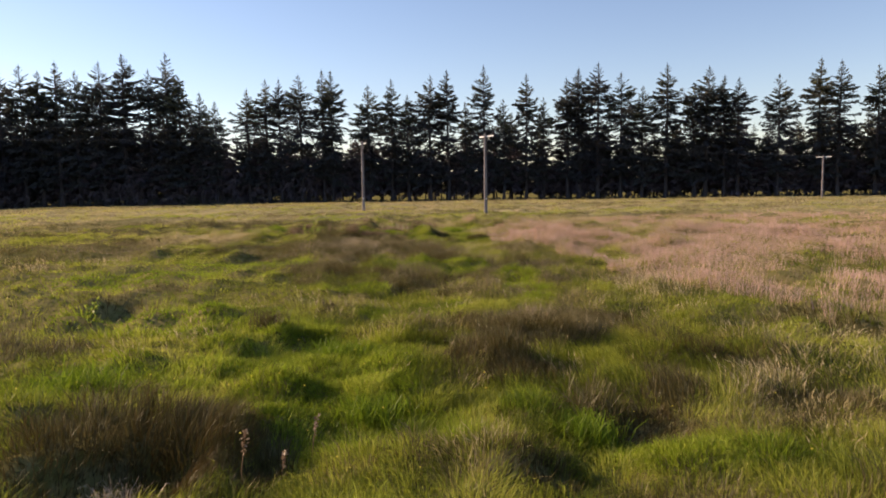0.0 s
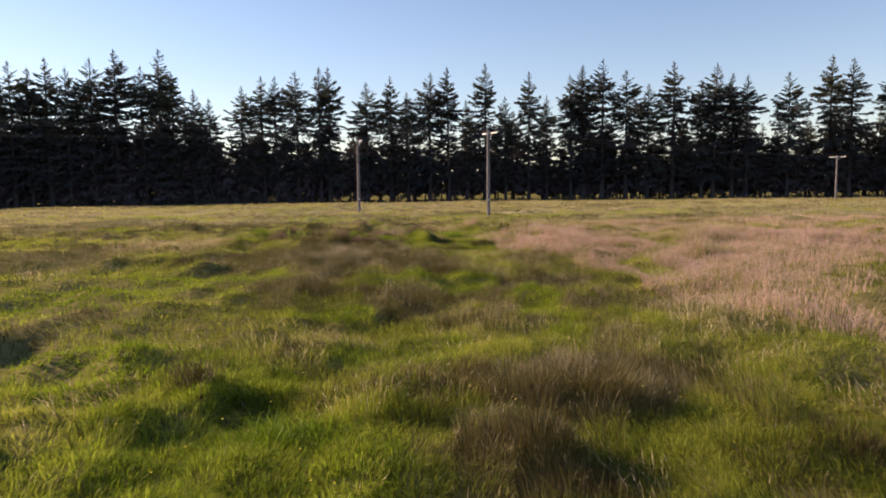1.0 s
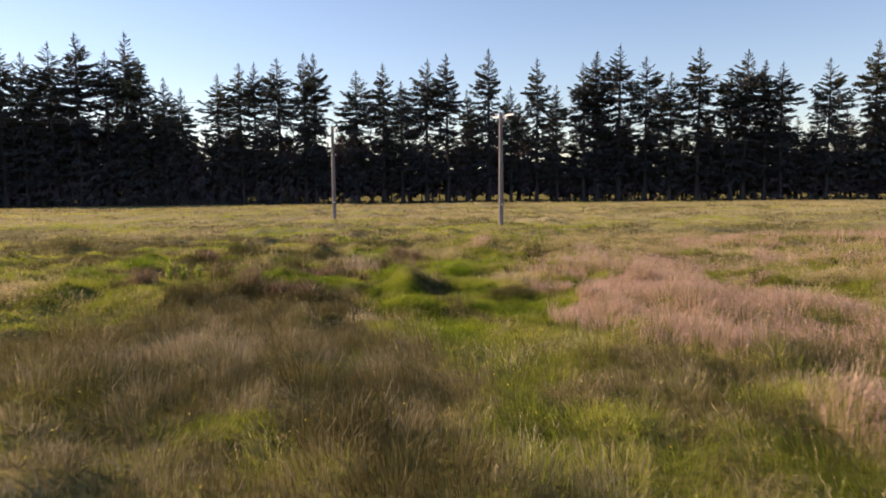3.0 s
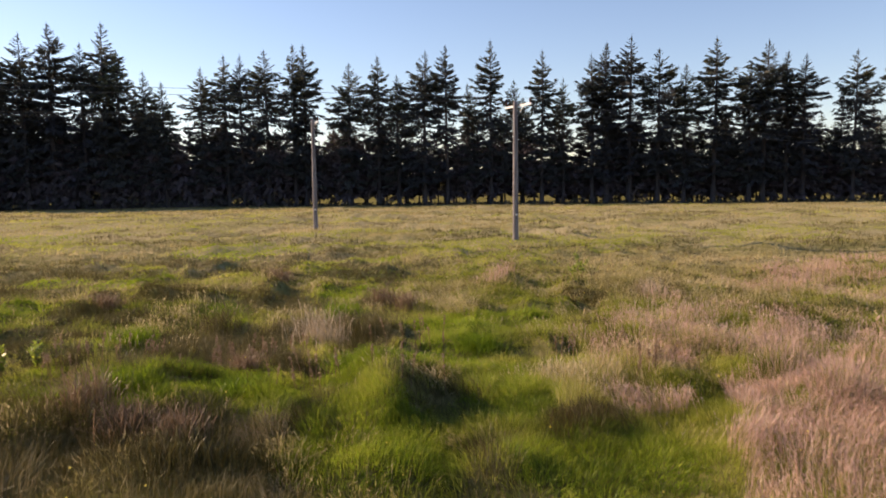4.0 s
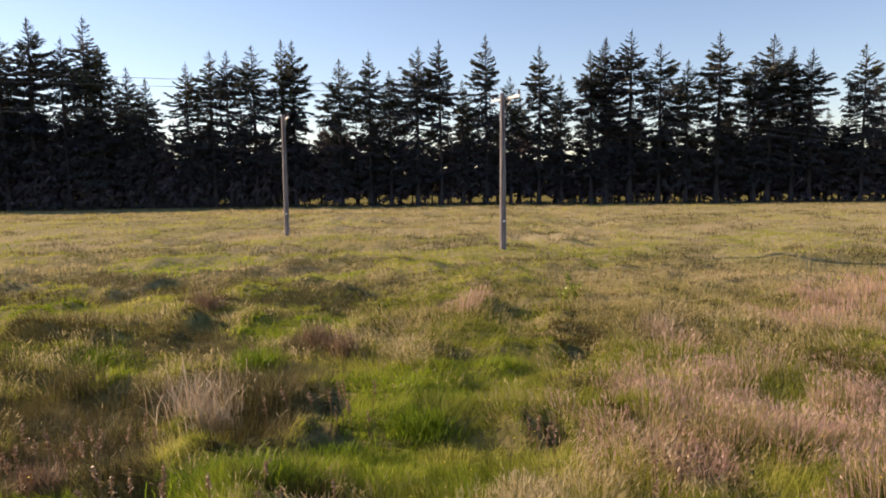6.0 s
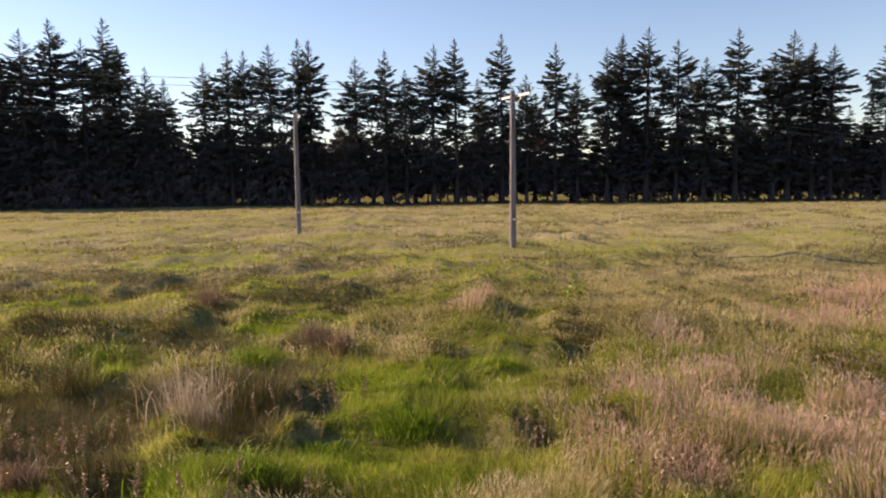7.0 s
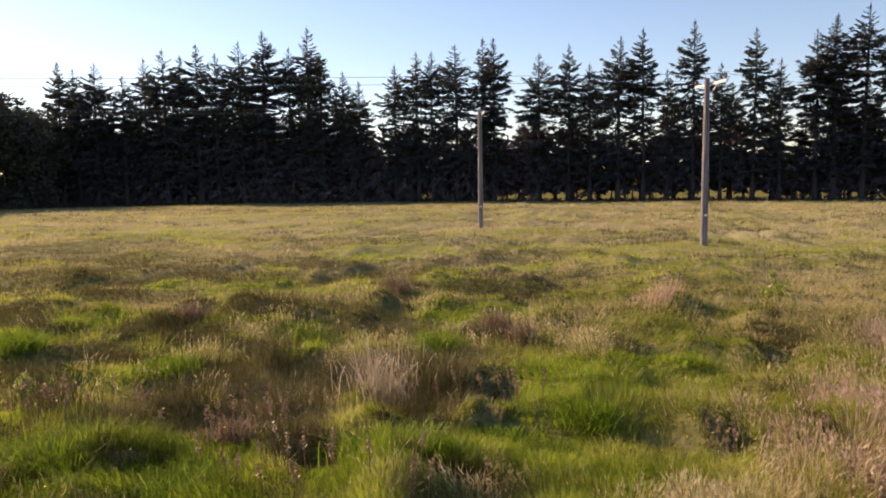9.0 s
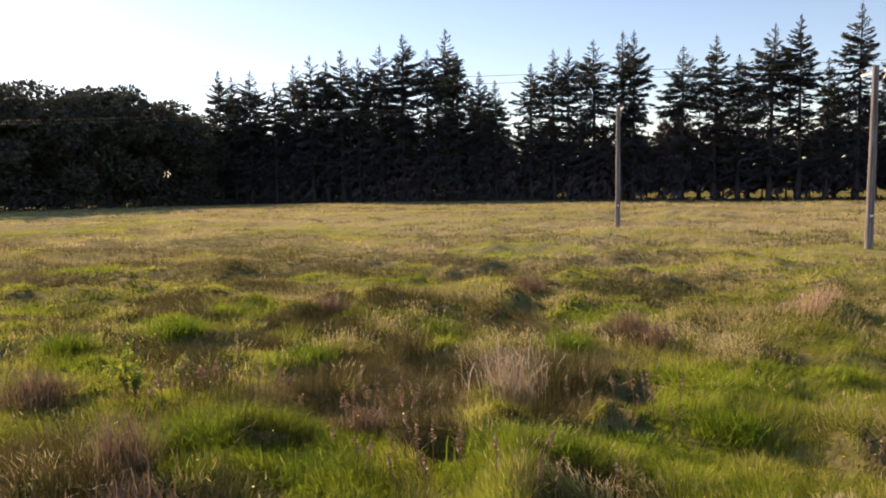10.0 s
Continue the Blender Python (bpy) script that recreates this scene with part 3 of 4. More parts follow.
def power_pole(place, high, arm_turn, lean=(0, 0), label=""):
    ob = holder("power_pole")
    shaft = lathe("shaft", [(0.165, -0.6), (0.16, 0.0), (0.155, 0.6), (0.145, high * 0.4), (0.125, high * 0.8), (0.115, high - 0.03), (0.10, high), (0.001, high + 0.01)], 20, POLE)
    part_of("shaft", shaft, ob)
    arm = part_of("crossarm", box_mesh("crossarm", (ARM_LONG, 0.09, 0.11), ARM), ob, "pale timber crossarm")
    arm.matrix_basis = pose(0, 0, high - 0.24, 0, 0, arm_turn) @ pose(0, 0.17, 0)
    for sx in (1,):
        strut = part_of("brace", box_mesh("brace", (0.74, 0.012, 0.03), STEEL, 0.003), ob, "galvanised strap brace")
        strut.matrix_basis = pose(0, 0, high - 0.55, 0, 0, arm_turn) @ pose(sx * 0.30, 0.12, 0, 0, -sx * 42, 0)
    for sx in (-1, 1):
        pin = part_of("insulator", INSULATOR, ob, "brown porcelain insulator")
        pin.matrix_basis = pose(0, 0, high - 0.185, 0, 0, arm_turn) @ pose(sx * (ARM_LONG / 2 - 0.1), 0.17, 0)
    plate = part_of("number_plate", box_mesh("number_plate", (0.12, 0.006, 0.09), PLATE, 0.002), ob, "small white plate")
    plate.matrix_basis = pose(0.04, -0.158, 1.35)
    ob.matrix_basis = pose(*place, lean[0], lean[1], 0)
    return tagged(ob, label or "weathered wooden power pole with a pale crossarm", "power pole", "power poles")


def arm_ends(place, high, arm_turn):
    c, s = math.cos(radians(arm_turn)), math.sin(radians(arm_turn))
    ends = []
    for sx in (-1, 1):
        lx, ly = sx * (ARM_LONG / 2 - 0.1), 0.17
        ends.append(Vector(place) + Vector((lx * c - ly * s, lx * s + ly * c, high + 0.04)))
    return ends


def wire(a, b, sag):
    k = np.linspace(0, 1, 33)[:, None]
    path = np.array(a)[None] * (1 - k) + np.array(b)[None] * k - np.array([[0, 0, 1.0]]) * (4 * sag * k * (1 - k))
    v, q = tubes(path[None], np.full((1, 33), 0.009), 5)
    return tagged(new("overhead_wire", mesh_from("overhead_wire", v, [q], CABLE)), "thin grey overhead power wire strung between poles", "wire", "overhead wires")


POLES = {  # place on the ground, height, turn of the arm
    "near": (4.0, 65.0, 7.28, -64.0), "far": (-8.4, 75.2, 7.36, -72.0), "east": (62.5, 116.0, 7.0, -50.0),
    "west": (-57.0, 42.8, 7.6, -70.0), "west_far": (-82.3, 44.6, 7.6, -68.0)}
ENDS = {}
for key, (x, y, high, turn) in POLES.items():
    place = (x, y, float(ground_at(x, y)))
    power_pole(place, high, turn)
    ENDS[key] = arm_ends(place, high, turn)
for a, b, sag in (("near", "west", 0.25), ("near", "east", 0.6), ("far", "west_far", 0.25)):
    for p, q in zip(ENDS[a], ENDS[b]):
        wire(p, q, sag)

# ---- the ground: one sheet to the horizon ----
def spread(a, b, fine, far):
    c = list(np.arange(a, b + fine, fine))
    d = fine
    while c[-1] < far:
        d *= 1.12
        c.append(c[-1] + d)
    d = fine
    while c[0] > -far:
        d *= 1.12
        c.insert(0, c[0] - d)
    return np.array(c)


gx, gy = spread(-12, 10, 0.36, 3500), spread(4, 58, 0.36, 3500)
X, Y = np.meshgrid(gx, gy)
Z = ground_at(X, Y)
idx = np.arange(X.size).reshape(X.shape)
quads = np.stack([idx[:-1, :-1], idx[:-1, 1:], idx[1:, 1:], idx[1:, :-1]], -1).reshape(-1, 4)
land = new("ground", mesh_from("ground", np.stack([X, Y, Z], -1).reshape(-1, 3), [quads], SOIL, smooth=True))
tagged(land, "uneven rough meadow ground under tall grass", "ground", kind="structure")


# ---- the meadow ----
def inside(x, y, corners):
    hit = np.zeros(x.shape, bool)
    for (x0, y0), (x1, y1) in zip(corners, corners[1:] + corners[:1]):
        cross = (y0 > y) != (y1 > y)
        hit ^= cross & (x < (x1 - x0) * (y - y0) / (y1 - y0 + 1e-9) + x0)
    return hit


PINK_PATCH = [(2.2, 41), (3.5, 45), (9, 50), (13, 55), (34, 56), (54, 50), (32, 24), (11.5, 13), (7.0, 13.5), (5.6, 16), (5.4, 22), (5.6, 28), (3.4, 32), (2.4, 37)]


def mixture(x, y):
    """Chance of each kind of plant at a place: pink, straw, rush."""
    wx, wy = x + 3.0 * (wave(x, y, 4, 11) - 0.5) + 1.2 * (wave(x, y, 1.1, 12) - 0.5), y + 4.0 * (wave(x, y, 5, 13) - 0.5) + 1.2 * (wave(x, y, 1.0, 19) - 0.5)
    pink = inside(wx, wy, PINK_PATCH) * (0.16 + 0.84 * step(0.26, 0.50, 0.6 * wave(x, y, 3.4, 14) + 0.4 * wave(x, y, 1.2, 24))) * (1 - 0.45 * step(36, 41, y) * (1 - step(47, 52, y)))
    pink = np.maximum(pink * (1 - 0.85 * patches(x, y, GAPS)), 0.95 * patches(x, y, PINKS) * (0.25 + 0.75 * step(0.30, 0.52, 0.5 * wave(x, y, 1.6, 81) + 0.5 * wave(x, y, 0.6, 82))))
    lawn, drift, hollow, reeds = patches(x, y, LAWNS), patches(x, y, DRIFTS), patches(x, y, HOLLOWS), patches(x, y, RUSHES)
    reeds = reeds * (1 - 0.8 * lawn)
    out_there = step(46, 66, y)
    streak = 0.5 * wave(x / 2.2, y, 3.4, 25) + 0.5 * wave(x / 1.5, y, 1.4, 26)
    straw = step(0.42, 0.68, 0.50 * wave(x, y, 5.5, 15) + 0.42 * wave(x, y, 1.7, 16) + 0.34 * (streak - 0.5) * out_there + 0.09 * step(40, 60, y) + 0.13 * step(80, 120, y) - 0.22 * (1 - step(20, 36, y)))
    midway = step(15, 19, y) * (1 - step(33, 37, y))
    rush = step(0.60 - 0.10 * midway, 0.72 - 0.06 * midway, 0.5 * wave(x, y, 3.1, 17) + 0.5 * wave(x, y, 1.2, 18)) * (0.7 - 0.45 * (1 - step(14, 20, y)))
    rush = np.maximum(rush, 0.9 * out_there * step(0.56, 0.68, 0.45 * wave(x / 2.4, y, 2.6, 63) + 0.55 * wave(x / 1.6, y, 1.3, 64)) * (1 - 0.6 * step(90, 140, y)))
    left = step(3, -3, x) * step(-48, -36, x) * step(38.2, 39.5, y) * (1 - step(56, 76, y))
    rush = np.clip(rush + 0.75 * left * step(0.39, 0.57, 0.6 * wave(x / 1.6, y, 2.6, 61) + 0.4 * wave(x, y, 1.0, 62)), 0, 1)
    east = step(1, 5, x) * step(43, 47, y) * (1 - step(60, 70, y))
    straw = np.clip((straw + 0.18 * step(3.5, 5.5, x) * (1 - step(22, 30, y)) + 0.35 * east - 0.25 * step(36, 37, y) * (1 - step(40, 42, y)) * step(3, 1, x) - 0.35 * step(-7, -16, x) * step(40, 48, y) * (1 - step(90, 130, y))) * (1 - 0.85 * lawn) + (0.26 + 0.19 * step(32, 38, y)) * drift, 0, 1)
    # dark rushes crowd the hollows, standing in for shade there
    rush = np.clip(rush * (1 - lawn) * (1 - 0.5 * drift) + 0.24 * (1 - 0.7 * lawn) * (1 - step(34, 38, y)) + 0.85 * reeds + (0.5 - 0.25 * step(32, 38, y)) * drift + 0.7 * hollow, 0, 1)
    return pink * (1 - 0.7 * hollow) * (1 - 0.5 * reeds), straw, rush, lawn, reeds, hollow


def seen_from(x, y):
    """Distance from the strip that the view passes along, in plan."""
    side = 1.75 * np.abs(x - 0.6)
    end = np.hypot(x - 1.3, y - 32)
    return np.where(y < 37, np.minimum(np.maximum(side, 6.0), np.maximum(end, 6)), np.maximum(end, 6.0))


MOST = 1450


def sow():
    rng = np.random.RandomState(77)
    bands = [(-14, 16, 4, 48, 2.1 * MOST), (-30, 33, 6, 65, 400), (-62, 64, 8, 96, 110), (-128, 100, 18, 158, 26), (-130, 100, 36, 158, 7.0)]
    xs, ys, ds = [], [], []
    for k, (x0, x1, y0, y1, rho) in enumerate(bands):
        n = int((x1 - x0) * (y1 - y0) * rho)
        x, y = rng.uniform(x0, x1, n), rng.uniform(y0, y1, n)
        d = seen_from(x, y)
        want = MOST * (6.0 / d) ** 2.0 * (0.52 + 0.55 * (1 - step(12, 17, y)) * (1 - 0.5 * step(9, 14, d)) + 1.4 * step(34.5, 36.5, y) * (1 - 0.45 * step(14, 30, d)))
        ok = rng.rand(n) < np.minimum(1, want / rho)
        if k + 1 < len(bands):
            ok &= want > bands[k + 1][4]
        if k:
            ok &= want <= rho
        ok &= (np.abs(x - 0.6) < 0.72 * y + 1.5) | ((y > 32) & (x < 0.5))
        xs.append(x[ok]), ys.append(y[ok]), ds.append(d[ok])
    # thinner grass on the ground behind and beside the start
    x, y = rng.uniform(-34, 34, 24000), rng.uniform(-14, 36, 24000)
    ok = ~((np.abs(x - 0.6) < 0.72 * y + 1.5) & (y > 4)) & ~((y > 32) & (x < 0.5))
    xs.append(x[ok]), ys.append(y[ok]), ds.append(np.full(ok.sum(), 24.0))
    return np.concatenate(xs), np.concatenate(ys), np.concatenate(ds)


def tuft(x, y, size=0.7):
    """The tuft that a blade belongs to: the way out from its middle, how far out, and the tuft's own chances."""
    wx, wy = x + 0.5 * (wave(x, y, 0.6, 51) - 0.5), y + 0.5 * (wave(x, y, 0.6, 52) - 0.5)
    i, j = np.floor(wx / size).astype(int), np.floor(wy / size).astype(int)
    pick = lambda a: TABLE[(i * 3 + a * 37) % 256, (j * 5 + a * 91) % 256]
    ox, oy = wx - (i + 0.3 + 0.4 * pick(1)) * size, wy - (j + 0.3 + 0.4 * pick(2)) * size
    r = np.hypot(ox, oy)
    return np.column_stack([ox, oy]) / (r[:, None] + 1e-6), r / size, 0.38 + 1.0 * pick(3), pick(4), pick(5), pick(6), pick(7)


def blades(name, x, y, d, high, wide, tone, mat, bend, label, head=None):
    """Blades that lean out of their tuft: bent near by, one triangle farther off.
    head: (length, width, tones) of the flower head that each stalk bears."""
    rng = np.random.RandomState(len(x))
    n = len(x)
    z = ground_at(x, y) - 0.02
    out2, r = tuft(x, y)[:2]
    az = rng.uniform(0, 2 * np.pi, n)
    # whole swathes are laid over one way by wind and rain
    laid = 4 * np.pi * wave(x, y, 2.2, 71)
    out2 = out2 * np.clip(r * 2, 0.2, 1)[:, None] + 0.6 * np.column_stack([np.cos(az), np.sin(az)]) + 0.55 * np.column_stack([np.cos(laid), np.sin(laid)])
    out = np.column_stack([unit(out2), np.zeros(n)])
    face = rng.uniform(0, np.pi, n)
    side = np.column_stack([np.cos(face), np.sin(face), np.zeros(n)])
    up = np.array([0, 0, 1.0])
    base = np.column_stack([x, y, z])
    mid = base + out * (high * bend * 0.25)[:, None] + up * (high * 0.6)[:, None]
    tip = base + out * (high * bend * 0.9)[:, None] + up * (high * (1 - 0.3 * bend))[:, None]
    w = (wide * 0.5)[:, None]
    close = d < 8.6
    va = np.stack([base, mid - side * w, mid + side * w, tip], 1)[close]
    vb = np.stack([base - side * w, base + side * w, tip], 1)[~close]
    na, nb = len(va), len(vb)
    ia, ib = np.arange(na)[:, None] * 4, np.arange(nb)[:, None] * 3 + na * 4
    tris = [ia + np.array([[0, 2, 1]]), ia + np.array([[1, 2, 3]]), ib + np.array([[0, 1, 2]])]
    verts, tones = [va.reshape(-1, 3), vb.reshape(-1, 3)], [np.repeat(tone[close], 4), np.repeat(tone[~close], 3)]
    if head:
        ln, wd, ht = head
        way = unit(unit(tip - mid) + rng.normal(0, 0.25, (n, 3)))
        has = d < 18
        hv, hf = sprays((tip - way * (ln * 0.6)[:, None])[has], way[has], side[has], ln[has], wd[has])
        tris.append(hf + na * 4 + nb * 3)
        verts.append(hv)
        tones.append(np.repeat(ht[has], 3))
    me = mesh_from(name, np.concatenate(verts), [np.concatenate(tris)], mat, np.concatenate(tones))
    return tagged(new(name, me), label, "grass", kind="stuff")


x, y, d = sow()
rng = np.random.RandomState(8)
pink, straw, rush, lawn, reeds, hollow = mixture(x, y)
_, out, tall, pale, lot_a, lot_b, lot_c = tuft(x, y)
chance = lambda lot, mix: mix * lot + (1 - mix) * rng.rand(len(x))
by_end = 1 - step(9, 17, d) * step(33, 36, y) - (1 - step(33, 36, y))
is_pink = chance(lot_a, 0.55) < pink * (0.74 + 0.14 * step(12, 22, d) - 0.22 * by_end)
distant = step(20, 34, d)
is_rush = ~is_pink & np.where(rng.rand(len(x)) < distant, rush > 0.48 + 0.2 * rng.rand(len(x)), chance(lot_b, 0.5) < rush * 0.85)
is_straw = ~is_pink & ~is_rush & np.where(rng.rand(len(x)) < distant, straw > 0.38 + 0.24 * rng.rand(len(x)), chance(lot_c, 0.35) < (0.06 + 0.07 * step(20, 34, y)) * (1 - 0.9 * lawn) + 0.64 * straw)
is_green = ~(is_pink | is_rush | is_straw)
grow = np.maximum(tall * (1.15 - 0.5 * np.clip(out * 1.6, 0, 1)) * (0.55 + 1.0 * wave(x, y, 1.5, 21)), 0.55 + 0.25 * rng.rand(len(x))) * (1 - 0.15 * lawn) * (1 - 0.35 * hollow)
grow = np.minimum(grow, 1.2 + 0.15 * rng.rand(len(x)))
stand = 0.72 + 0.3 * reeds + 0.25 * wave(x, y, 0.8, 72)
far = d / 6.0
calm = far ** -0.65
lush = 0.30 * (wave(x, y, 5, 22) - 0.5) + 0.30 * (wave(x, y, 1.9, 27) - 0.5) + 0.5 * (pale - 0.5) * far ** -0.4 + 0.06 * step(0, 4, x) * (1 - step(18, 24, y))


def take(m, lo, hi, wide):
    n = m.sum()
    return x[m], y[m], d[m], rng.uniform(lo, hi, n) * grow[m] * far[m] ** -0.12, wide * rng.uniform(0.6, 1.3, n) * far[m] ** 0.93 * (1.08 + 0.14 * (1 - step(14, 20, y[m])) - 0.30 * step(34.5, 36.5, y[m]) * (1 - step(14, 30, d[m])))


def tones(m, mean, wide):
    return np.clip(mean + lush[m] + 0.8 * wide * (rng.beta(1.3, 1.3, m.sum()) - 0.5) * calm[m], 0, 1)


# the short matted sward under the taller blades
sward = (rng.rand(len(x)) < 0.38) & (d < 30)
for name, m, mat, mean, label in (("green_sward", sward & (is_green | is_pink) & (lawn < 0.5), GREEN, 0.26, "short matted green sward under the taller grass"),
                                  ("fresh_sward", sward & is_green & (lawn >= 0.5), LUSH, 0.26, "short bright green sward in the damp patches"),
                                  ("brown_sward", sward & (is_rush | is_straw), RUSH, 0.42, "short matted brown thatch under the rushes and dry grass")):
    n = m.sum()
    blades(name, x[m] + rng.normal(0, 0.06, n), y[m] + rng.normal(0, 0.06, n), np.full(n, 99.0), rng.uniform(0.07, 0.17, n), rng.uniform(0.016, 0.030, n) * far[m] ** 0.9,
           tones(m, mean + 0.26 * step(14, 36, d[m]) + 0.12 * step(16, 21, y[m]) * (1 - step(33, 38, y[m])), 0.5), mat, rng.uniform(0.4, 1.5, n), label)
is_lush = is_green & (rng.rand(len(x)) < 0.9 * step(0.25, 0.75, lawn))
m = is_green & ~is_lush
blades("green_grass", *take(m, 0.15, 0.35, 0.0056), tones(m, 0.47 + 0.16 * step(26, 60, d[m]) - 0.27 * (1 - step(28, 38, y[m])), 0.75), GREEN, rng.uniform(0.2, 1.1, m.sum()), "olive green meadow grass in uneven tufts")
m = is_lush
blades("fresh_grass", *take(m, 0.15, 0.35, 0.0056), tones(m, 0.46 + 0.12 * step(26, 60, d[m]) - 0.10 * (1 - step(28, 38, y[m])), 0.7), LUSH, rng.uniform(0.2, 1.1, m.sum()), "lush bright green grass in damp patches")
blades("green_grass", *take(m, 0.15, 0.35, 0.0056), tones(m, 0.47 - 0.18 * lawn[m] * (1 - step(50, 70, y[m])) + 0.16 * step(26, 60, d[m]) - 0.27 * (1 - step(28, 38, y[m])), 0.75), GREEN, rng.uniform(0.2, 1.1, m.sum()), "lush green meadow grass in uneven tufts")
m = is_straw
heads = (rng.uniform(0.06, 0.12, m.sum()) * far[m] ** 0.2, rng.uniform(0.007, 0.013, m.sum()) * far[m] ** 0.6, tones(m, 0.54, 0.5))
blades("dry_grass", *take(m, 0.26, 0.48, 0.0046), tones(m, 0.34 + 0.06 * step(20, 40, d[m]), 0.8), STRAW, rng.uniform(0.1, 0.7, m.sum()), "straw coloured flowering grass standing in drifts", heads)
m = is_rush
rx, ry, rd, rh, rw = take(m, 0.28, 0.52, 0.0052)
# rush tone drops inside the hollows: shade painted into the colour
blades("rushes", rx, ry, rd, rh * stand[m], rw, tones(m, 0.39 + 0.16 * step(16, 21, y[m]) * (1 - step(33, 38, y[m])) - 0.06 * (1 - step(14, 20, y[m])) + 0.22 * step(20, 45, d[m]) - 0.32 * hollow[m], 0.9), RUSH, rng.uniform(0.15, 0.8, m.sum()), "dark brownish green rushes in dense tussocks, shade painted in the hollows")
m = is_pink
heads = (rng.uniform(0.05, 0.10, m.sum()) * far[m] ** 0.2, rng.uniform(0.006, 0.011, m.sum()) * far[m] ** 0.6, np.clip(0.52 + 0.48 * (rng.beta(2, 2, m.sum()) + 0.5 * lush[m]), 0.5, 1))
stalk = np.where(d[m] < 14, np.where(rng.rand(m.sum()) < 0.6, 0.55 + 0.3 * rng.rand(m.sum()), 0.45 * rng.rand(m.sum())), np.where(rng.rand(m.sum()) < 0.8, 0.7 + 0.25 * (rng.rand(m.sum()) - 0.5) + 0.5 * lush[m], 0.4))
blades("pink_flowering_grass", *take(m, 0.30, 0.54, 0.006), np.clip(stalk, 0, 1), PINK, rng.uniform(0.05, 0.5, m.sum()), "soft pink flowering grass covering a wide patch", heads)


# ---- single tussocks and weeds ----
def tussock(x, y, wide, high, count, mat, label, name="rush_tussock"):
    """A fountain of long arching blades round one root stock."""
    rng = np.random.RandomState(int(abs(x * 131 + y * 17)) + count)
    az, r = rng.uniform(0, 2 * np.pi, count), np.sqrt(rng.rand(count))
    out = np.column_stack([np.cos(az), np.sin(az), np.zeros(count)])
    base = np.column_stack([rng.normal(0, wide * 0.36, (count, 2)), np.zeros(count)])
    out = out + np.array([-0.25, 0.1, 0])
    top = high * rng.beta(3, 1.6, count) * 1.2 * (1 - 0.3 * r)
    reach = wide * r * rng.uniform(0.5, 1.2, count)
    k = np.array([0, 0.4, 0.75, 1.0])
    rise = np.array([0, 0.62, 0.95, 0.86])
    pts = base[:, None, :] + out[:, None, :] * (reach[:, None] * k ** 1.6)[:, :, None]
    pts[:, :, 2] += top[:, None] * rise
    side = np.column_stack([-np.sin(az + rng.normal(0, 0.8, count)), np.cos(az), np.zeros(count)])
    w = np.array([1, 0.9, 0.6])[None, :, None] * rng.uniform(0.003, 0.0055, count)[:, None, None] * side[:, None, :]
    v = np.concatenate([np.stack([pts[:, :3] - w, pts[:, :3] + w], 2).reshape(count, 6, 3), pts[:, 3:]], 1)
    i = np.arange(count)[:, None] * 7
    quads = np.concatenate([i + np.array([[0, 1, 3, 2]]), i + np.array([[2, 3, 5, 4]])])
    tone = np.clip(rng.beta(2, 2, count) * (0.5 if mat in (GREEN, LUSH) else 0.75 if mat is RUSH else 1.0), 0, 1)
    ob = new(name, mesh_from(name, v.reshape(-1, 3), [quads, i + np.array([[4, 5, 6]])], mat, np.repeat(tone, 7)))
    ob.location = (x, y, float(ground_at(x, y)) - 0.02)
    return tagged(ob, label, "grass tussock", "tussocks in the meadow")


PALE_LABEL, RUDDY_LABEL, DARK_LABEL = "bleached straw tussock with long arching blades", "ruddy brown dead tussock standing in green grass", "dark green rush tussock casting a deep shade"
for tx, ty, tw, th in [(-2.5, 41.9, 0.75, 0.85), (-2.2, 41.4, 0.5, 0.7), (-3.0, 6.1, 0.45, 0.45), (5.6, 46.5, 0.5, 0.6)]:
    tussock(tx, ty, tw, th, 300, PALE, PALE_LABEL)
for tx, ty, tw, th in [(-3.9, 36.1, 0.5, 0.55), (-3.2, 35.9, 0.4, 0.5), (-4.7, 36.7, 0.5, 0.75), (-1.5, 46.0, 0.5, 0.6), (-3.2, 38.9, 0.35, 0.45), (-5.3, 50.6, 0.6, 0.6), (-0.9, 45.4, 0.4, 0.5), (-7.9, 37.9, 0.5, 0.6), (-8.8, 46.0, 0.6, 0.6)]:
    tussock(tx, ty, tw, th, 420, RUDDY, RUDDY_LABEL)
for tx, ty, tw, th in [(-1.6, 42.0, 0.7, 0.7), (-4.9, 43.0, 0.7, 0.65), (1.8, 8.5, 0.6, 0.6), (-3.4, 13.4, 0.5, 0.5), (-6.2, 39.4, 0.6, 0.6), (-3.4, 40.6, 0.7, 0.6), (-4.9, 40.3, 0.6, 0.6), (-0.9, 26.8, 0.7, 0.7), (-3.0, 35.4, 0.5, 0.5)]:
    tussock(tx, ty, tw, th, 420, RUSH, DARK_LABEL)


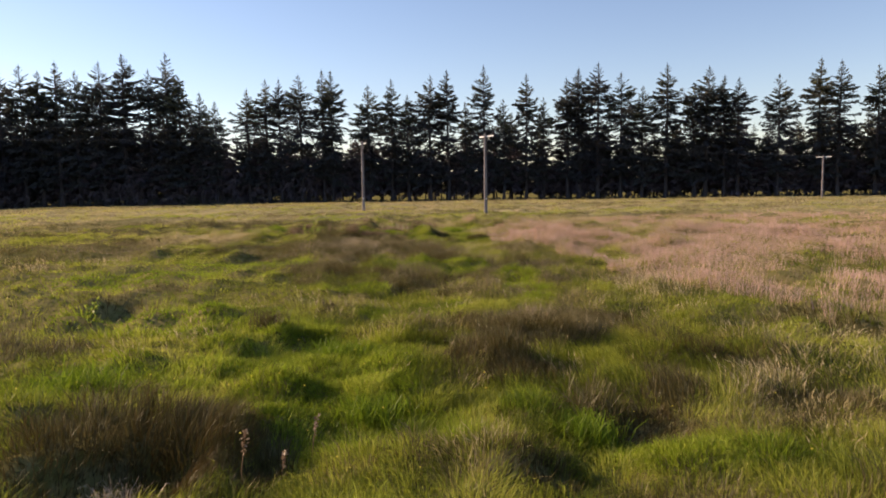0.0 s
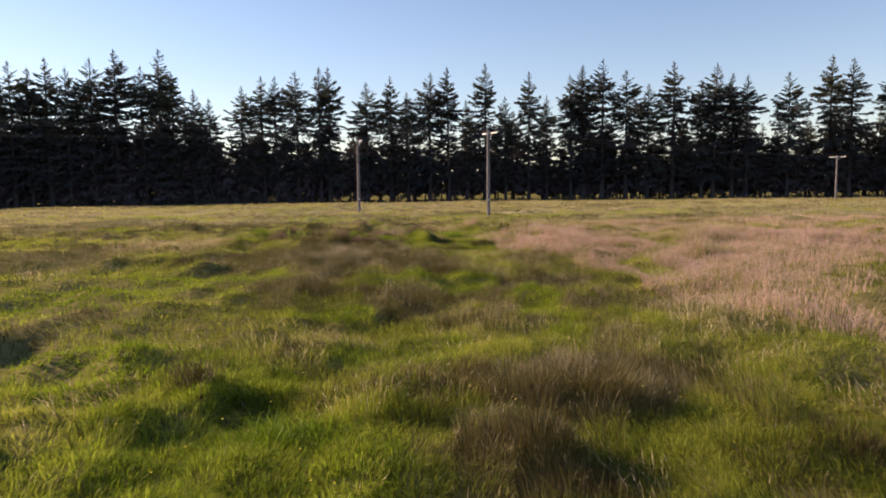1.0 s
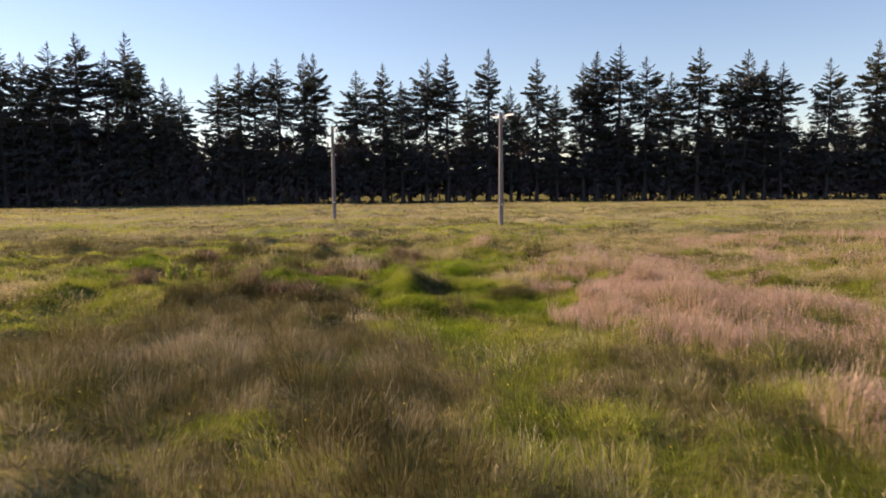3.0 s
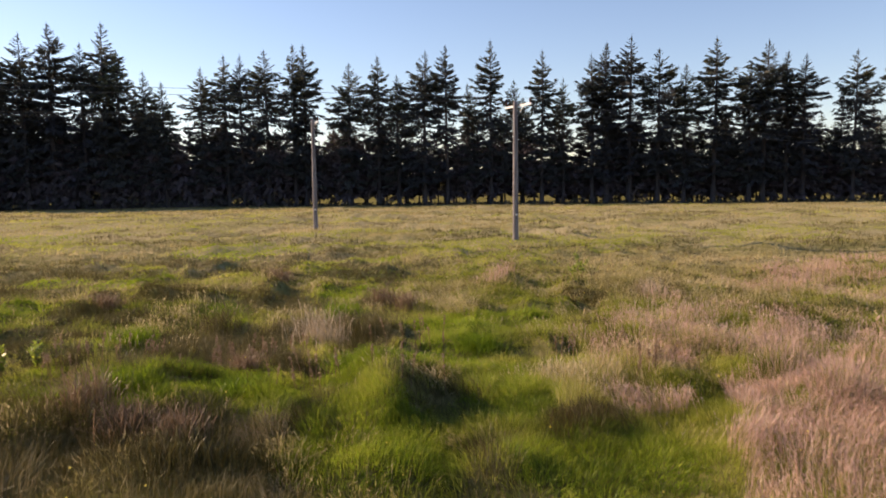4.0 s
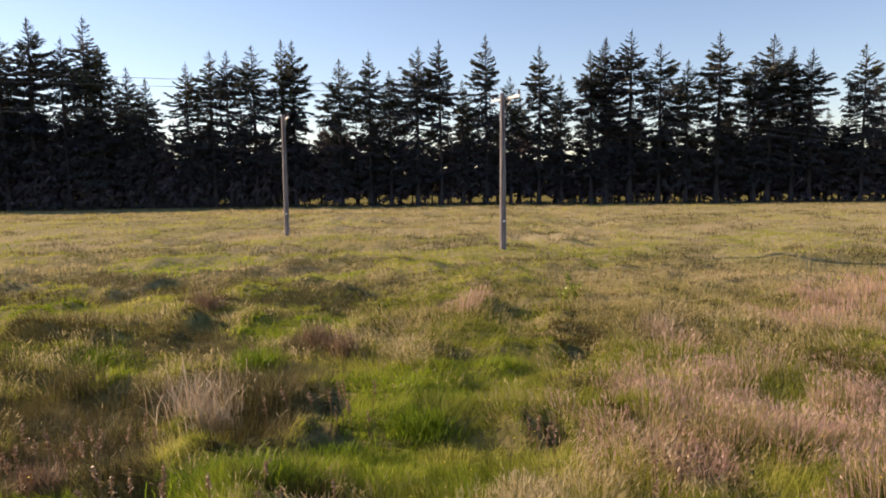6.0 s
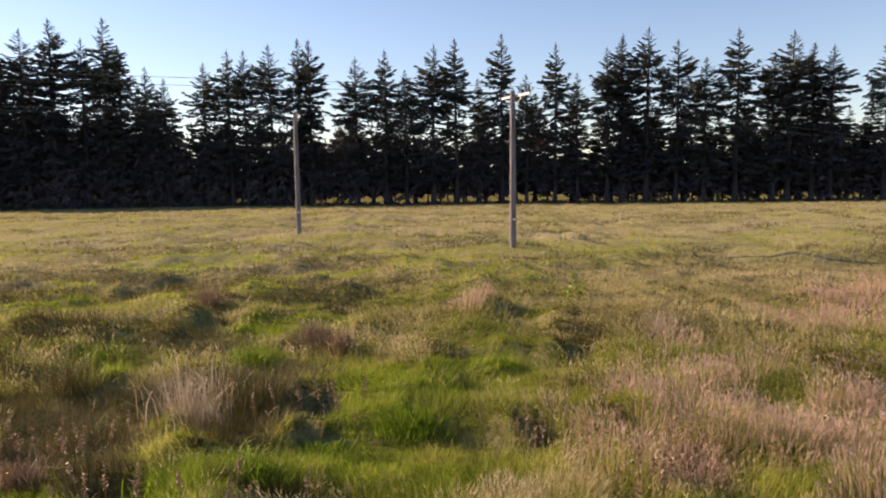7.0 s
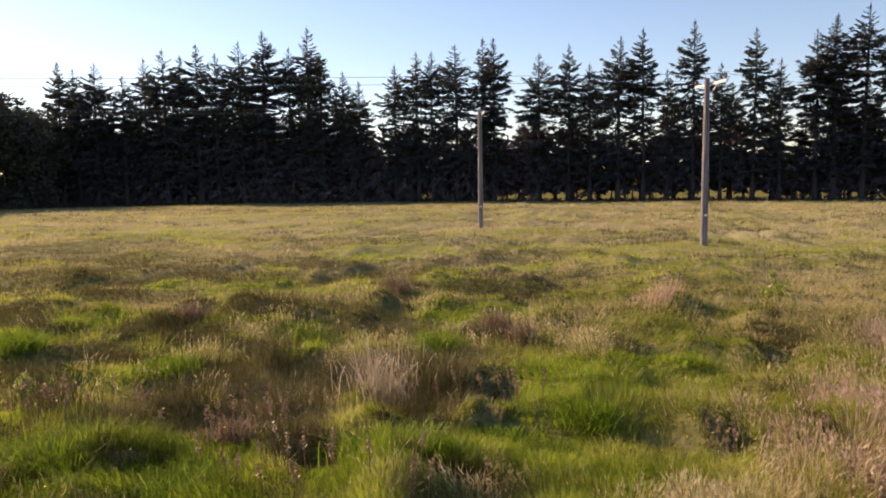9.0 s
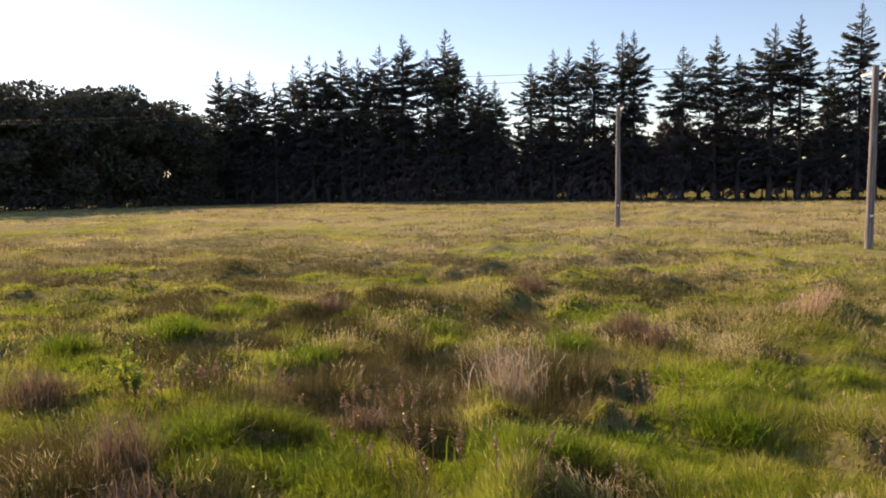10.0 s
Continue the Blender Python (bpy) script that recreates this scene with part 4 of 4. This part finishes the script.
for tx, ty, tw, th in [(-0.95, 39.0, 0.55, 0.42), (-1.4, 38.8, 0.45, 0.36), (-3.7, 37.9, 0.6, 0.38), (-4.5, 37.6, 0.55, 0.36), (-2.9, 37.4, 0.5, 0.34), (0.7, 41.2, 0.5, 0.34), (-0.3, 40.4, 0.5, 0.36), (-9.9, 42.2, 0.7, 0.42),
                       (-10.8, 40.4, 0.6, 0.4), (-6.4, 42.0, 0.6, 0.45), (-5.6, 45.4, 0.7, 0.45), (-2.4, 44.6, 0.6, 0.45), (-0.9, 8.6, 0.6, 0.4), (-4.9, 9.3, 0.7, 0.42), (-1.7, 11.6, 0.7, 0.42), (1.5, 7.6, 0.5, 0.36)]:
    tussock(tx, ty, tw, th, 900, LUSH, "rounded cushion of soft drooping green grass", "grass_tussock")


def weed(x, y, high, count):
    """A branching leafy weed: stalks and a leaf mesh."""
    rng = np.random.RandomState(int(abs(x * 97 + y * 13)))
    n = 7
    az, lean = rng.uniform(0, 2 * np.pi, n), rng.uniform(0.1, 0.45, n)
    tops = np.column_stack([np.cos(az) * lean * high, np.sin(az) * lean * high, high * rng.uniform(0.7, 1.05, n)])
    paths = np.stack([tops * 0.0, tops * [0.35, 0.35, 0.55], tops], 1)
    ob = holder("leafy_weed", (x, y, float(ground_at(x, y)) - 0.02))
    for one in paths:
        sv, sq = tubes(one[None], np.array([[0.008, 0.006, 0.003]]), 4)
        part_of("stalk", mesh_from("stalk", sv, [sq], RUDDY, np.full(len(sv), 0.4)), ob)
    which, k = rng.randint(0, n, count), rng.uniform(0.3, 1.0, count)
    at = tops[which] * np.column_stack([k ** 1.4, k ** 1.4, k])
    way = unit(rng.normal(0, 1, (count, 3)) + [0, 0, 0.3])
    flat = unit(np.cross(way, rng.normal(0, 1, (count, 3))))
    ln = rng.uniform(0.05, 0.10, count)
    lv, lf = kites(at, way, flat, ln, ln * 0.6)
    part_of("foliage", mesh_from("foliage", lv, [lf], WEED, np.repeat(rng.rand(count), 4)), ob)
    return tagged(ob, "bushy yellow green weed standing above the grass", "weed", "leafy weeds")


for wx, wy, wh in [(-7.6, 39.1, 0.75), (-7.2, 38.9, 0.6), (-7.0, 39.6, 0.55), (4.6, 50.5, 0.8), (4.2, 50.0, 0.6), (-7.6, 14.9, 0.6)]:
    weed(wx, wy, wh, 170)


def dock(x, y, high):
    """A dead dock: upright stalks set with rusty seed clusters."""
    rng = np.random.RandomState(int(abs(x * 71 + y * 23)))
    n = 1
    az, lean = rng.uniform(0, 2 * np.pi, n), rng.uniform(0.05, 0.25, n)
    tops = np.column_stack([np.cos(az) * lean * high, np.sin(az) * lean * high, high * rng.uniform(0.7, 1.05, n)])
    sv, sq = tubes(np.stack([tops * 0.0, tops * [0.4, 0.4, 0.5], tops], 1), np.tile([[0.006, 0.005, 0.003]], (n, 1)), 4)
    ob = holder("dock_plant", (x, y, float(ground_at(x, y)) - 0.02))
    part_of("stalk", mesh_from("stalk", sv, [sq], RUDDY, np.full(len(sv), 0.5)), ob)
    m = 46
    which, k = rng.randint(0, n, m), rng.uniform(0.65, 1.02, m)
    at = tops[which] * np.column_stack([k ** 1.3, k ** 1.3, k]) + rng.normal(0, 0.007, (m, 3))
    way = unit(rng.normal(0, 1, (m, 3)) + [0, 0, 0.6])
    flat = unit(np.cross(way, rng.normal(0, 1, (m, 3))))
    ln = rng.uniform(0.02, 0.045, m)
    lv, lf = kites(at, way, flat, ln, ln * 0.6)
    part_of("seed_head", mesh_from("seed_head", lv, [lf], RUDDY, np.repeat(0.4 + 0.6 * rng.rand(m), 4)), ob, "rusty seed clusters")
    return tagged(ob, "rusty brown dock gone to seed in the grass", "weed", "dock plants")


spots = random.Random(12)
for cx, cy, n in [(-5.6, 38.6, 12), (-3.2, 39.8, 18), (-4.6, 39.3, 14), (-2.3, 37.9, 12), (-0.4, 37.9, 5), (2.6, 40.4, 10), (3.6, 38.8, 12), (-2.0, 6.8, 3), (-0.6, 41.4, 10)]:
    for _ in range(n):
        dock(cx + spots.uniform(-0.8, 0.8), cy + spots.uniform(-0.4, 0.4), spots.uniform(0.42, 0.7))

# ---- dark undergrowth along the foot of the belt ----
rng = np.random.RandomState(4)
n = 9000
ux = np.concatenate([rng.uniform(-124, 100, n), np.full(2500, -113.0) + rng.normal(0, 2.0, 2500), np.full(3000, -123.0) + rng.normal(0, 3.0, 3000)])
uy = np.concatenate([np.array([row_y(v) for v in ux[:n]]) + rng.normal(0, 1.6, n), rng.uniform(85, 152, 2500), rng.uniform(85, 160, 3000)])
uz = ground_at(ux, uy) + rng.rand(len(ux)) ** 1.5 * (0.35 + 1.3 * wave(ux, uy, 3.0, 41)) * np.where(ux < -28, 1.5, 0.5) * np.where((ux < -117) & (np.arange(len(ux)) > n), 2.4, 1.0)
way = unit(rng.normal(0, 1, (len(ux), 3)) + [0, 0, 0.5])
flat = unit(np.cross(way, rng.normal(0, 1, (len(ux), 3))))
ln = rng.uniform(0.25, 0.6, len(ux))
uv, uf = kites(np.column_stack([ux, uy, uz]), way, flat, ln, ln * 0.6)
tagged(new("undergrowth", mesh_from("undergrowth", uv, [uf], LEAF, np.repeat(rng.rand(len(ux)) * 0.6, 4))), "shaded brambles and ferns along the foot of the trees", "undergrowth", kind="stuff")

# ---- small yellow flowers ----
n = 500
fx, fy = rng.uniform(-7, 9, n), rng.uniform(5.5, 48, n)
fz = ground_at(fx, fy) + rng.uniform(0.28, 0.5, n)
k = np.arange(6) * np.pi / 3
size = rng.uniform(0.008, 0.015, n)
fv = np.stack([fx[:, None] + size[:, None] * np.cos(k), fy[:, None] + size[:, None] * np.sin(k), np.repeat(fz[:, None], 6, 1) + 0.004 * np.sin(2 * k)], -1)
YELLOW, t, s = material("yellow_petals", 0.6)
s.inputs["Base Color"].default_value = (0.75, 0.58, 0.04, 1)
tagged(new("buttercups", mesh_from("buttercups", fv.reshape(-1, 3), [np.arange(n)[:, None] * 6 + np.arange(6)[None]], YELLOW)), "tiny yellow buttercups scattered through the meadow", "flowers", kind="stuff")
